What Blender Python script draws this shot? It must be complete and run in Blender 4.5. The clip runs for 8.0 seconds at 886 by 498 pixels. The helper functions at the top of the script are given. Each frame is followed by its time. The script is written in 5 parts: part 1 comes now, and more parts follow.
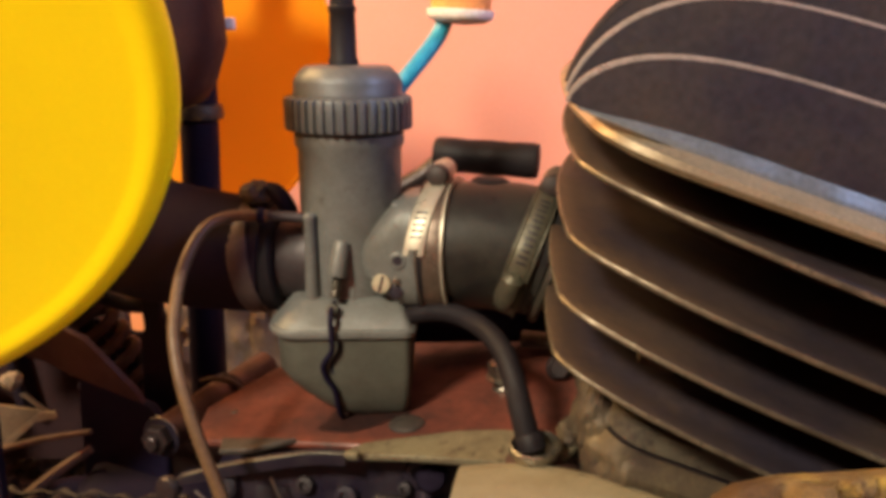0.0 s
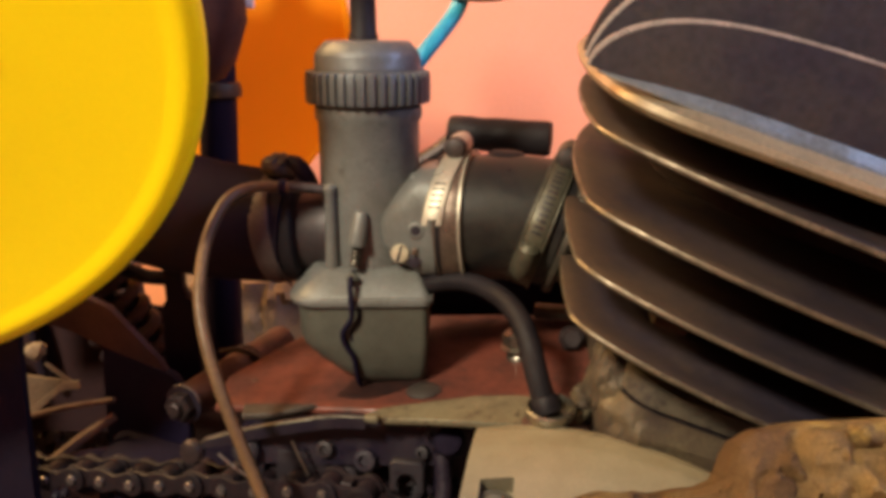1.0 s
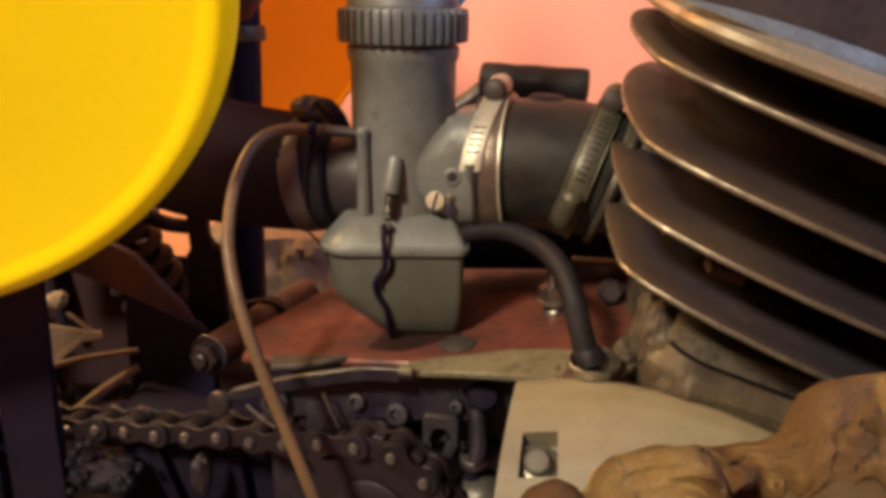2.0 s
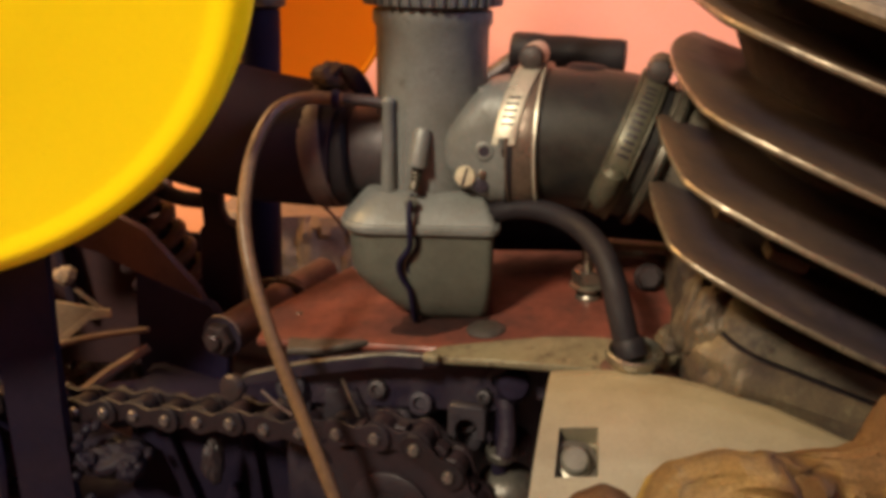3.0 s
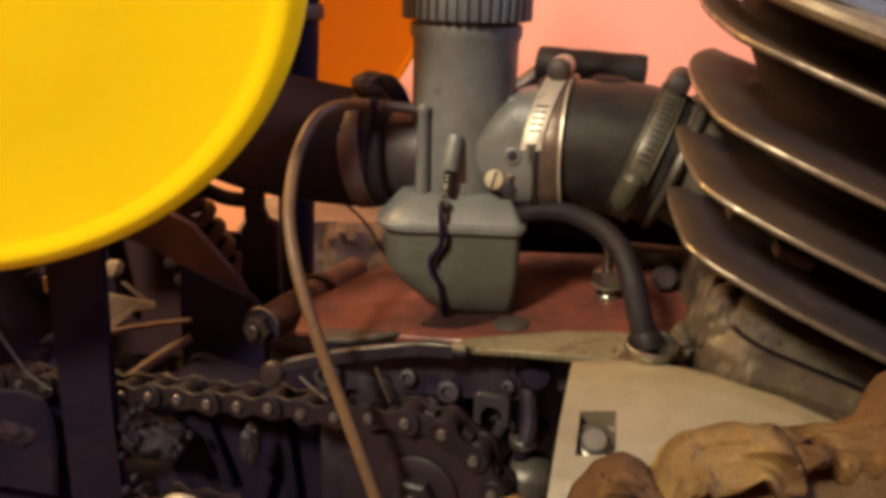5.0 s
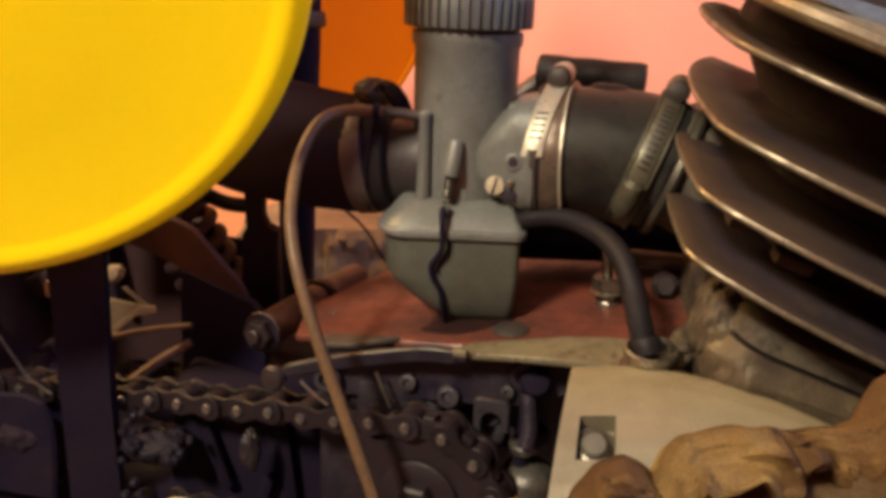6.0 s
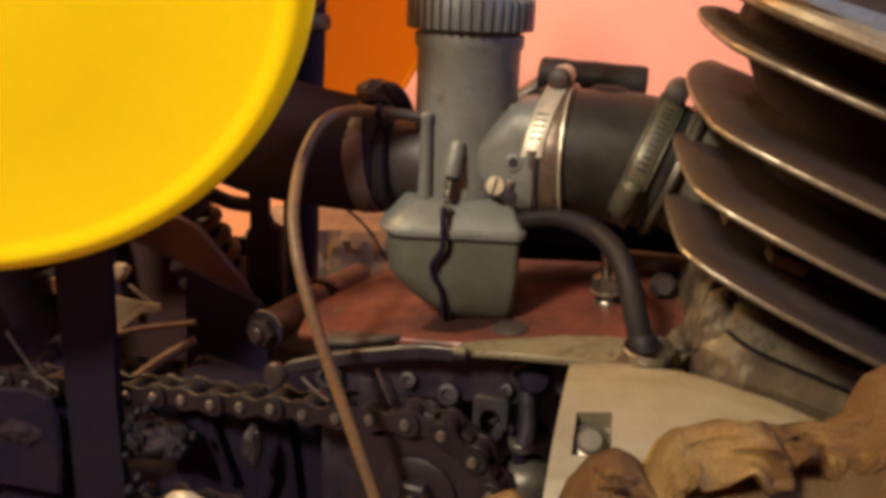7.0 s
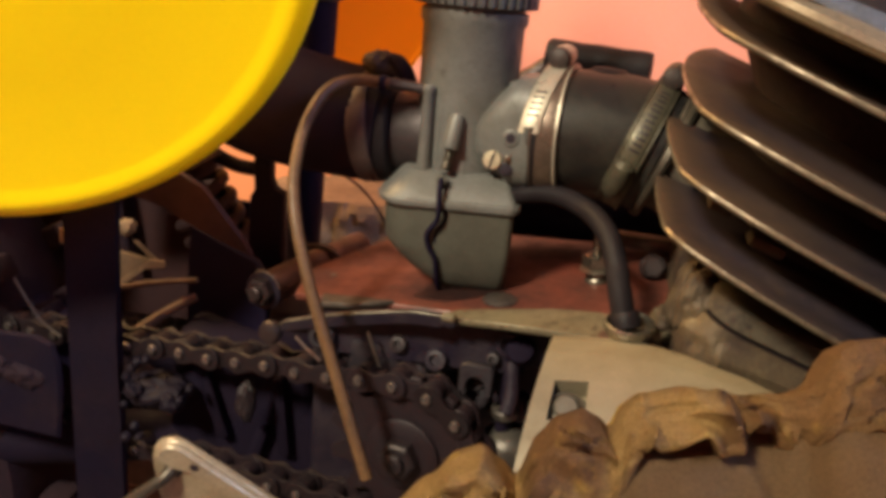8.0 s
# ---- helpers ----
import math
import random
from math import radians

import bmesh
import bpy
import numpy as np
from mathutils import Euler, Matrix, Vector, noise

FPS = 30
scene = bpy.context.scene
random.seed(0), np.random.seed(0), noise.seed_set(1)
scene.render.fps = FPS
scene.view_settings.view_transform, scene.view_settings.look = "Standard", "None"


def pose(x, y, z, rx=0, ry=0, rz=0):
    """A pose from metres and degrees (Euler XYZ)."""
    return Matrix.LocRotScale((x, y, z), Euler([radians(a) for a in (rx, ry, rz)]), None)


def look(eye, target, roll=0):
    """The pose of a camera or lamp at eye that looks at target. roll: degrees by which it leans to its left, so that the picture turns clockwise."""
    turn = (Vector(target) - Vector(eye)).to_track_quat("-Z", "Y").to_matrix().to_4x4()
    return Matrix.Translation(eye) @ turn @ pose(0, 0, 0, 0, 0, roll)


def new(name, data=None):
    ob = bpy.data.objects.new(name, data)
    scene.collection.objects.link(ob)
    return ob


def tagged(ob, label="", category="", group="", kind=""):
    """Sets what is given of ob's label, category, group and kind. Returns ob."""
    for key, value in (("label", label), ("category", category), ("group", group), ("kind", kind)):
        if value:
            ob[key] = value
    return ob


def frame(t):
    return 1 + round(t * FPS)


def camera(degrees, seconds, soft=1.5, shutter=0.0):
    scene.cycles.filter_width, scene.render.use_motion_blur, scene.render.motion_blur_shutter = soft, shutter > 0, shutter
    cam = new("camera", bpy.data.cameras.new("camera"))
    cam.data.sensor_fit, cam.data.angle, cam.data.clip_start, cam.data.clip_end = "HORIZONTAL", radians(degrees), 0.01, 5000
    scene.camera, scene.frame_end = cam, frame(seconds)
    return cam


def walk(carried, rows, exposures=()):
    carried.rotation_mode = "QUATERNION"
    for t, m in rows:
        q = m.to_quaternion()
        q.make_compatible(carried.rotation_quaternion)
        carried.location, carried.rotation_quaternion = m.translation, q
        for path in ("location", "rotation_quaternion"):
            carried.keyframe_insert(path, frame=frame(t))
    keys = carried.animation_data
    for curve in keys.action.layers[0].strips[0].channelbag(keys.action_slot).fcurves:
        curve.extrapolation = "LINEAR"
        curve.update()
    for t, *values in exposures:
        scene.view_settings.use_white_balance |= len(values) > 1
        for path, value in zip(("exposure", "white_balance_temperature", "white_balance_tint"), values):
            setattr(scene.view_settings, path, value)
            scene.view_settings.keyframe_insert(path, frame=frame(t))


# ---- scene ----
cam = camera(57.0, 8.0, soft=4.3)
METRES, EYE, TILT, LEAN, TURN = 0.1375, 0.65, -15.0, 0.0, 0.0
ROWS = [
    (0.0, 0.0, 0.0, 0.0, -0.0, 0.0, -0.0),
    (0.5, -0.0127, -0.0485, -0.0321, 0.03, -0.07, 0.04),
    (1.0, -0.0407, -0.0627, -0.0666, 0.25, -0.51, -0.2),
    (1.5, -0.0884, -0.0408, -0.1056, 0.79, -1.32, -0.48),
    (1.7, -0.1034, -0.0174, -0.1145, 0.76, -2.0, -0.63),
    (2.8, -0.1516, 0.1746, -0.1241, 1.87, -4.31, -1.53),
    (3.0, -0.1637, 0.1865, -0.1348, 2.0, -4.3, -1.67),
    (3.5, -0.1975, 0.1933, -0.1614, 2.39, -4.52, -1.96),
    (4.0, -0.2039, 0.1339, -0.1743, 2.93, -4.0, -2.25),
    (4.5, -0.195, 0.0557, -0.1624, 3.03, -3.51, -2.49),
    (5.8, -0.1999, 0.0208, -0.1797, 3.32, -3.03, -2.85),
    (6.0, -0.2001, 0.0178, -0.1821, 3.11, -2.72, -2.91),
    (6.5, -0.1965, 0.0043, -0.1883, 3.37, -2.64, -3.03),
    (7.0, -0.183, -0.0134, -0.1943, 3.52, -2.46, -3.23),
    (7.5, -0.1983, -0.0482, -0.2307, 3.89, -2.36, -3.34),
    (7.8, -0.152, -0.066, -0.229, 4.87, -5.45, -5.1),
    (8.0, -0.121, -0.0779, -0.2277, 4.55, -3.7, -6.18),
]
walk(cam, [(t, pose(0, 0, EYE, TILT, LEAN, TURN) @ pose(METRES * x, METRES * y, METRES * z, 90 + pitch, roll, yaw)) for t, x, y, z, yaw, pitch, roll in ROWS])

# ---- light ----
world = bpy.data.worlds.new("world")
scene.world = world
world.use_nodes = True
world.node_tree.nodes["Background"].inputs[0].default_value = (0.6, 0.7, 1.0, 1)
world.node_tree.nodes["Background"].inputs[1].default_value = 0.05


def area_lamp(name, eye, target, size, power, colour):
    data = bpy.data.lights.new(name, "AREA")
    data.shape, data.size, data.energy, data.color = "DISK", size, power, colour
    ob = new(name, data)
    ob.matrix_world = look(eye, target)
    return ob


# an unseen key light in front of the machine, an unseen light added beyond it to brighten the wall, and daylight from
# the window
area_lamp("key_light", (-0.68, -0.66, 1.50), (0.0, 0.45, 0.55), 0.22, 44.0, (1.0, 0.89, 0.67))
area_lamp("window_light", (1.59, -0.45, 1.75), (0.0, 0.3, 0.5), 0.8, 30.0, (0.40, 0.55, 1.0))

# unseen warm fill added only to brighten the wall behind
area_lamp("wall_fill_light", (-0.72, 0.58, 1.25), (0.1, 0.86, 0.6), 0.3, 19.5, (1.0, 0.62, 0.25))

# ---- materials ----
MATS = {}


def material(name, base, rough=0.5, metal=0.0, second=None, mix=0.5, scale=60.0, fine=900.0, bump=0.15, wear=None, wear_at=0.66,
             rough_var=0.18, transmission=0.0, ior=1.45, emit=None, rand=0.0, stretch=(1, 1, 1), coat=0.0, grainy=0.16, spec=0.5, wear_soft=0.06):
    """A surface with large patches of a second colour, fine grain in tone, gloss and relief, and optional worn spots."""
    m = bpy.data.materials.new(name)
    m.use_nodes = True
    nt = m.node_tree
    N, L = nt.nodes, nt.links
    b = N["Principled BSDF"]
    tc = N.new("ShaderNodeTexCoord")
    mp = N.new("ShaderNodeMapping")
    mp.inputs["Scale"].default_value = stretch
    L.new(tc.outputs["Object"], mp.inputs[0])
    big = N.new("ShaderNodeTexNoise")
    big.inputs["Scale"].default_value, big.inputs["Detail"].default_value, big.inputs["Roughness"].default_value = scale, 5, 0.62
    small = N.new("ShaderNodeTexNoise")
    small.inputs["Scale"].default_value, small.inputs["Detail"].default_value = fine, 3
    L.new(mp.outputs[0], big.inputs["Vector"])
    L.new(mp.outputs[0], small.inputs["Vector"])
    ramp = N.new("ShaderNodeMapRange")
    ramp.inputs["From Min"].default_value, ramp.inputs["From Max"].default_value = 0.38, 0.64
    ramp.inputs["To Max"].default_value = mix
    L.new(big.outputs["Fac"], ramp.inputs["Value"])
    c = N.new("ShaderNodeMix")
    c.data_type = "RGBA"
    second = second or [v * 0.6 for v in base]
    c.inputs[6].default_value, c.inputs[7].default_value = (*base, 1), (*second, 1)
    L.new(ramp.outputs[0], c.inputs[0])
    grain = N.new("ShaderNodeMapRange")
    grain.inputs["From Min"].default_value, grain.inputs["From Max"].default_value = 0.3, 0.7
    grain.inputs["To Min"].default_value, grain.inputs["To Max"].default_value = 1 - grainy, 1 + grainy
    L.new(small.outputs["Fac"], grain.inputs["Value"])
    tone = N.new("ShaderNodeMix")
    tone.data_type, tone.blend_type = "RGBA", "MULTIPLY"
    tone.inputs[0].default_value = 1.0
    L.new(c.outputs[2], tone.inputs[6])
    L.new(grain.outputs[0], tone.inputs[7])
    last = tone.outputs[2]
    if rand:
        info = N.new("ShaderNodeObjectInfo")
        span = N.new("ShaderNodeMapRange")
        span.inputs["To Min"].default_value, span.inputs["To Max"].default_value = 1 - rand, 1 + rand
        L.new(info.outputs["Random"], span.inputs["Value"])
        var = N.new("ShaderNodeMix")
        var.data_type, var.blend_type = "RGBA", "MULTIPLY"
        var.inputs[0].default_value = 1.0
        L.new(last, var.inputs[6])
        L.new(span.outputs[0], var.inputs[7])
        last = var.outputs[2]
    if wear:
        spots = N.new("ShaderNodeTexNoise")
        spots.inputs["Scale"].default_value, spots.inputs["Detail"].default_value, spots.inputs["Roughness"].default_value = scale * 2.7, 6, 0.7
        L.new(mp.outputs[0], spots.inputs["Vector"])
        cut = N.new("ShaderNodeMapRange")
        cut.inputs["From Min"].default_value, cut.inputs["From Max"].default_value = wear_at, wear_at + wear_soft
        L.new(spots.outputs["Fac"], cut.inputs["Value"])
        w = N.new("ShaderNodeMix")
        w.data_type = "RGBA"
        L.new(cut.outputs[0], w.inputs[0])
        L.new(last, w.inputs[6])
        w.inputs[7].default_value = (*wear, 1)
        last = w.outputs[2]
    L.new(last, b.inputs["Base Color"])
    r = N.new("ShaderNodeMapRange")
    r.inputs["From Min"].default_value, r.inputs["From Max"].default_value = 0.3, 0.7
    r.inputs["To Min"].default_value, r.inputs["To Max"].default_value = max(0.03, rough - rough_var), min(1.0, rough + rough_var)
    L.new(big.outputs["Fac"], r.inputs["Value"])
    L.new(r.outputs[0], b.inputs["Roughness"])
    if bump:
        bp = N.new("ShaderNodeBump")
        bp.inputs["Strength"].default_value, bp.inputs["Distance"].default_value = bump, 0.0006
        L.new(small.outputs["Fac"], bp.inputs["Height"])
        L.new(bp.outputs[0], b.inputs["Normal"])
    b.inputs["Metallic"].default_value = metal
    b.inputs["IOR"].default_value = ior
    b.inputs["Specular IOR Level"].default_value = spec
    b.inputs["Transmission Weight"].default_value = transmission
    b.inputs["Coat Weight"].default_value = coat
    if emit:
        b.inputs["Emission Color"].default_value, b.inputs["Emission Strength"].default_value = (*emit[:3], 1), emit[3]
    MATS[name] = m
    return m


material("cast_zinc", (0.136, 0.140, 0.133), 0.5, 0.28, (0.084, 0.082, 0.072), 0.85, 42, 1100, 0.14, wear=(0.052, 0.045, 0.036), wear_at=0.60, grainy=0.12, wear_soft=0.14)
material("bowl_zinc", (0.088, 0.091, 0.074), 0.5, 0.3, (0.06, 0.058, 0.046), 0.85, 40, 1000, 0.12, wear=(0.034, 0.030, 0.023), wear_at=0.62, grainy=0.12, wear_soft=0.14)
material("cap_zinc", (0.105, 0.107, 0.107), 0.48, 0.45, (0.065, 0.065, 0.063), 0.7, 70, 1200, 0.08, grainy=0.08)
material("fin_black", (0.0165, 0.0132, 0.0200), 0.6, 0.0, (0.0330, 0.0215, 0.0175), 0.9, 18, 420, 0.3, wear=(0.056, 0.036, 0.023), wear_at=0.60, spec=0.26, wear_soft=0.22, grainy=0.2)
material("fin_brown", (0.026, 0.018, 0.016), 0.65, 0.0, (0.018, 0.0135, 0.017), 0.75, 38, 500, 0.3, spec=0.2, grainy=0.3)
material("fin_edge_grey", (0.33, 0.29, 0.26), 0.42, 0.55, (0.16, 0.13, 0.11), 0.85, 120, 1500, 0.15)
material("fin_edge", (0.190, 0.155, 0.108), 0.38, 0.65, (0.062, 0.045, 0.031), 0.95, 90, 1500, 0.2, wear=(0.36, 0.31, 0.22), wear_at=0.65, wear_soft=0.08)
material("head_rim", (0.26, 0.20, 0.125), 0.42, 0.4, (0.15, 0.11, 0.06), 0.8, 40, 900, 0.12)
material("fillet_metal", (0.130, 0.140, 0.140), 0.48, 0.6, (0.080, 0.078, 0.070), 0.85, 30, 700, 0.2)
material("rim_top", (0.215, 0.185, 0.145), 0.32, 0.8, (0.135, 0.112, 0.085), 0.8, 40, 900, 0.1)
material("cast_alu", (0.088, 0.073, 0.052), 0.58, 0.2, (0.036, 0.027, 0.021), 0.95, 40, 900, 0.25, wear=(0.018, 0.013, 0.014), wear_at=0.54, wear_soft=0.14, spec=0.4)
material("neck_cast", (0.070, 0.050, 0.029), 0.66, 0.05, (0.028, 0.0175, 0.0135), 0.97, 48, 800, 0.3, wear=(0.105, 0.088, 0.054), wear_at=0.60, wear_soft=0.12, spec=0.3)
material("flange_dirty", (0.055, 0.045, 0.035), 0.5, 0.2, (0.022, 0.017, 0.017), 0.9, 70, 900, 0.3, wear=(0.14, 0.115, 0.08), wear_at=0.64, wear_soft=0.08)
material("black_rough", (0.0056, 0.0038, 0.0108), 0.8, 0.0, (0.0092, 0.0057, 0.0122), 0.8, 60, 700, 0.3, spec=0.09)
material("cover_alu", (0.2014, 0.171, 0.114), 0.46, 0.22, (0.1406, 0.1102, 0.06688), 0.8, 30, 1000, 0.10, wear=(0.076, 0.05776, 0.038), wear_at=0.64, grainy=0.08, wear_soft=0.1)
material("flange_alu", (0.152, 0.133, 0.084), 0.48, 0.3, (0.080, 0.062, 0.039), 0.92, 55, 900, 0.22, wear=(0.052, 0.035, 0.024), wear_at=0.55, wear_soft=0.12)
material("red_paint", (0.122, 0.032, 0.0195), 0.5, 0.0, (0.050, 0.0175, 0.0130), 0.92, 40, 600, 0.2, wear=(0.0235, 0.0135, 0.0108), wear_at=0.565, wear_soft=0.14)
# dark brown for the bowl's contact shade, painted on the crankcase top
material("contact_shade", (0.026, 0.0115, 0.0095), 0.4, 0.0, (0.012, 0.0070, 0.0075), 0.9, 90, 600, 0.2, spec=0.3)
material("rubber_black", (0.0086, 0.0068, 0.0084), 0.6, 0.0, (0.0130, 0.0095, 0.0108), 0.7, 60, 900, 0.2, spec=0.18)
material("hose_black", (0.0100, 0.0064, 0.0125), 0.75, 0.0, (0.0145, 0.0086, 0.0130), 0.8, 40, 900, 0.3, spec=0.1)
material("rubber_hose", (0.0115, 0.0105, 0.0105), 0.42, 0.0, (0.022, 0.0185, 0.0135), 0.75, 50, 800, 0.14, spec=0.28)
material("black_steel", (0.0062, 0.0044, 0.0150), 0.6, 0.0, (0.0092, 0.0062, 0.0170), 0.8, 45, 700, 0.2, wear=(0.016, 0.0115, 0.016), wear_at=0.72, spec=0.12)
material("brown_plastic", (0.028, 0.0128, 0.0130), 0.6, 0.0, (0.017, 0.0082, 0.0108), 0.8, 30, 700, 0.2, spec=0.16)
material("brown_paint", (0.050, 0.0245, 0.0225), 0.6, 0.0, (0.030, 0.0150, 0.0155), 0.8, 45, 700, 0.2, spec=0.2)
material("rust_brown", (0.052, 0.0200, 0.0140), 0.6, 0.0, (0.0285, 0.0128, 0.00975), 0.8, 60, 700, 0.35, wear=(0.01625, 0.00975, 0.00775), wear_at=0.62)
material("band_copper", (0.040, 0.030, 0.031), 0.48, 0.3, (0.022, 0.016, 0.0175), 0.8, 60, 900, 0.12)
material("steel", (0.34, 0.315, 0.26), 0.34, 0.95, (0.18, 0.16, 0.125), 0.7, 90, 1200, 0.1)
material("bolt_grey", (0.150, 0.138, 0.108), 0.42, 0.5, (0.085, 0.075, 0.056), 0.8, 90, 1100, 0.15)
material("steel_dull", (0.09375, 0.0825, 0.06375), 0.42, 0.7, (0.04125, 0.03375, 0.0255), 0.8, 80, 1000, 0.2)
material("lever_alu", (0.297, 0.2475, 0.1665), 0.45, 0.3, (0.198, 0.153, 0.099), 0.8, 60, 900, 0.15, wear=(0.108, 0.0765, 0.045), wear_at=0.66, wear_soft=0.1)
material("case_grey", (0.024, 0.019, 0.023), 0.5, 0.15, (0.011, 0.0085, 0.013), 0.9, 70, 800, 0.35, wear=(0.008, 0.0065, 0.011), wear_at=0.56, wear_soft=0.12)
material("shaft_metal", (0.105, 0.095, 0.080), 0.46, 0.55, (0.026, 0.021, 0.020), 0.9, 80, 900, 0.25)
material("spring_brown", (0.036, 0.021, 0.023), 0.6, 0.0, (0.020, 0.012, 0.015), 0.8, 60, 700, 0.3, spec=0.2)
material("brass", (0.46, 0.41, 0.29), 0.42, 0.5, (0.3, 0.26, 0.17), 0.6, 90, 1200, 0.1)
material("amber_hose", (0.116, 0.064, 0.029), 0.42, 0.0, (0.074, 0.040, 0.021), 0.8, 34, 500, 0.08, transmission=0.04, spec=0.26)
material("blue_hose", (0.025, 0.235, 0.335), 0.42, 0.0, (0.018, 0.18, 0.27), 0.6, 40, 500, 0.03, spec=0.3)
material("white_plastic", (0.78, 0.70, 0.62), 0.4, 0.0, (0.66, 0.55, 0.46), 0.6, 60, 600, 0.05)
material("amber_plastic", (0.75, 0.30, 0.09), 0.35, 0.0, (0.6, 0.22, 0.06), 0.6, 60, 600, 0.05)
material("yellow_plastic", (0.92, 0.640, 0.002), 0.36, 0.0, (0.90, 0.620, 0.002), 0.5, 12, 500, 0.0, rough_var=0.05, grainy=0.01, spec=0.3)
# yellow plastic again, with its shaded, backlit orange put into the base
material("backlit_plastic", (0.70, 0.29, 0.010), 0.75, 0.0, (0.64, 0.25, 0.008), 0.6, 12, 400, 0.0, rough_var=0.06, grainy=0.02, spec=0.15)
material("chain_steel", (0.0138, 0.0080, 0.0098), 0.5, 0.15, (0.0082, 0.0053, 0.0078), 0.8, 130, 900, 0.3, rand=0.3, spec=0.32)
material("pin_steel", (0.19, 0.165, 0.155), 0.36, 0.8, (0.065, 0.052, 0.048), 0.8, 130, 900, 0.15)
material("grease", (0.0098, 0.0072, 0.0145), 0.45, 0.0, (0.0190, 0.0130, 0.0180), 0.85, 90, 600, 0.45, spec=0.36)
material("wet_grease", (0.0065, 0.0048, 0.0095), 0.58, 0.0, (0.0130, 0.0085, 0.0115), 0.9, 110, 500, 0.35, spec=0.12)
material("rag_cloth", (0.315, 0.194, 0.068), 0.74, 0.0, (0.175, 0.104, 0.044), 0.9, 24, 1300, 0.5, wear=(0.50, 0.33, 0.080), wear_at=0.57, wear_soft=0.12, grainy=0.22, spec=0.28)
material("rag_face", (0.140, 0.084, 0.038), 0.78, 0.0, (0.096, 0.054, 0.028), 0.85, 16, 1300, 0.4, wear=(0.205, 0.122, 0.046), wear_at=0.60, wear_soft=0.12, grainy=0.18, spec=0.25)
material("dark_bolt", (0.035, 0.0238, 0.0238), 0.42, 0.5, (0.0175, 0.0119, 0.0126), 0.8, 80, 900, 0.3)
material("oily_metal", (0.0175, 0.0120, 0.0140), 0.5, 0.2, (0.0090, 0.0064, 0.0095), 0.9, 120, 700, 0.4)
material("strap_brown", (0.070, 0.048, 0.043), 0.5, 0.1, (0.040, 0.027, 0.025), 0.8, 60, 900, 0.12)
material("clamp_steel", (0.44, 0.41, 0.33), 0.40, 0.6, (0.30, 0.27, 0.20), 0.6, 90, 1200, 0.12)
material("clamp_cap", (0.046, 0.034, 0.030), 0.58, 0.25, (0.024, 0.017, 0.016), 0.85, 90, 900, 0.3)
material("band_bronze", (0.125, 0.092, 0.070), 0.42, 0.6, (0.058, 0.040, 0.030), 0.85, 80, 1100, 0.15)
material("clamp_olive", (0.098, 0.090, 0.060), 0.46, 0.5, (0.042, 0.036, 0.026), 0.85, 90, 1200, 0.2)
material("wall_paint", (0.62, 0.275, 0.195), 0.7, 0.0, (0.60, 0.255, 0.17), 0.7, 5, 300, 0.02, grainy=0.03)
# the wall's colour with warm bounced light painted in
material("warm_light_tint", (0.60, 0.235, 0.10), 0.7, 0.0, (0.57, 0.215, 0.085), 0.7, 5, 300, 0.02, grainy=0.03)
material("ceiling_paint", (0.8, 0.72, 0.64), 0.8, 0.0, (0.75, 0.66, 0.58), 0.6, 4, 300, 0.1)
material("floor_concrete", (0.20, 0.15, 0.12), 0.75, 0.0, (0.12, 0.09, 0.075), 0.8, 6, 250, 0.3)
material("sack_paper", (0.150, 0.098, 0.056), 0.85, 0.0, (0.090, 0.058, 0.036), 0.9, 26, 500, 0.3, wear=(0.055, 0.036, 0.026), wear_at=0.68, wear_soft=0.14)
material("straw", (0.25, 0.180, 0.105), 0.7, 0.0, (0.15, 0.10, 0.06), 0.8, 60, 700, 0.2)
material("paper_brown", (0.075, 0.050, 0.030), 0.85, 0.0, (0.04, 0.026, 0.018), 0.8, 30, 500, 0.3)
material("splint_wood", (0.135, 0.088, 0.058), 0.75, 0.0, (0.08, 0.05, 0.034), 0.8, 60, 700, 0.25)
material("card_tan", (0.150, 0.102, 0.058), 0.8, 0.0, (0.085, 0.055, 0.034), 0.9, 40, 600, 0.25)
material("tyre_rubber", (0.0125, 0.0080, 0.0130), 0.85, 0.0, (0.022, 0.0130, 0.0155), 0.9, 20, 400, 0.4, spec=0.08)
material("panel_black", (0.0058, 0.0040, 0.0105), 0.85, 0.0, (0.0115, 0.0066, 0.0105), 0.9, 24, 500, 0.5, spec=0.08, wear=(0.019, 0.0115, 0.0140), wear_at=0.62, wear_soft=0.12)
material("glass", (1, 1, 1), 0.05, 0.0, (1, 1, 1), 0.0, 5, 50, 0.0, transmission=1.0, rough_var=0.02)

# the far plate is thin plastic that lets light through; its base colour holds the backlit orange too
nt = MATS["backlit_plastic"].node_tree
thin = nt.nodes.new("ShaderNodeBsdfTranslucent")
thin.inputs[0].default_value = (0.95, 0.57, 0.02, 1)
both = nt.nodes.new("ShaderNodeMixShader")
both.inputs[0].default_value = 0.5
nt.links.new(nt.nodes["Principled BSDF"].outputs[0], both.inputs[1])
nt.links.new(thin.outputs[0], both.inputs[2])
nt.links.new(both.outputs[0], nt.nodes["Material Output"].inputs[0])

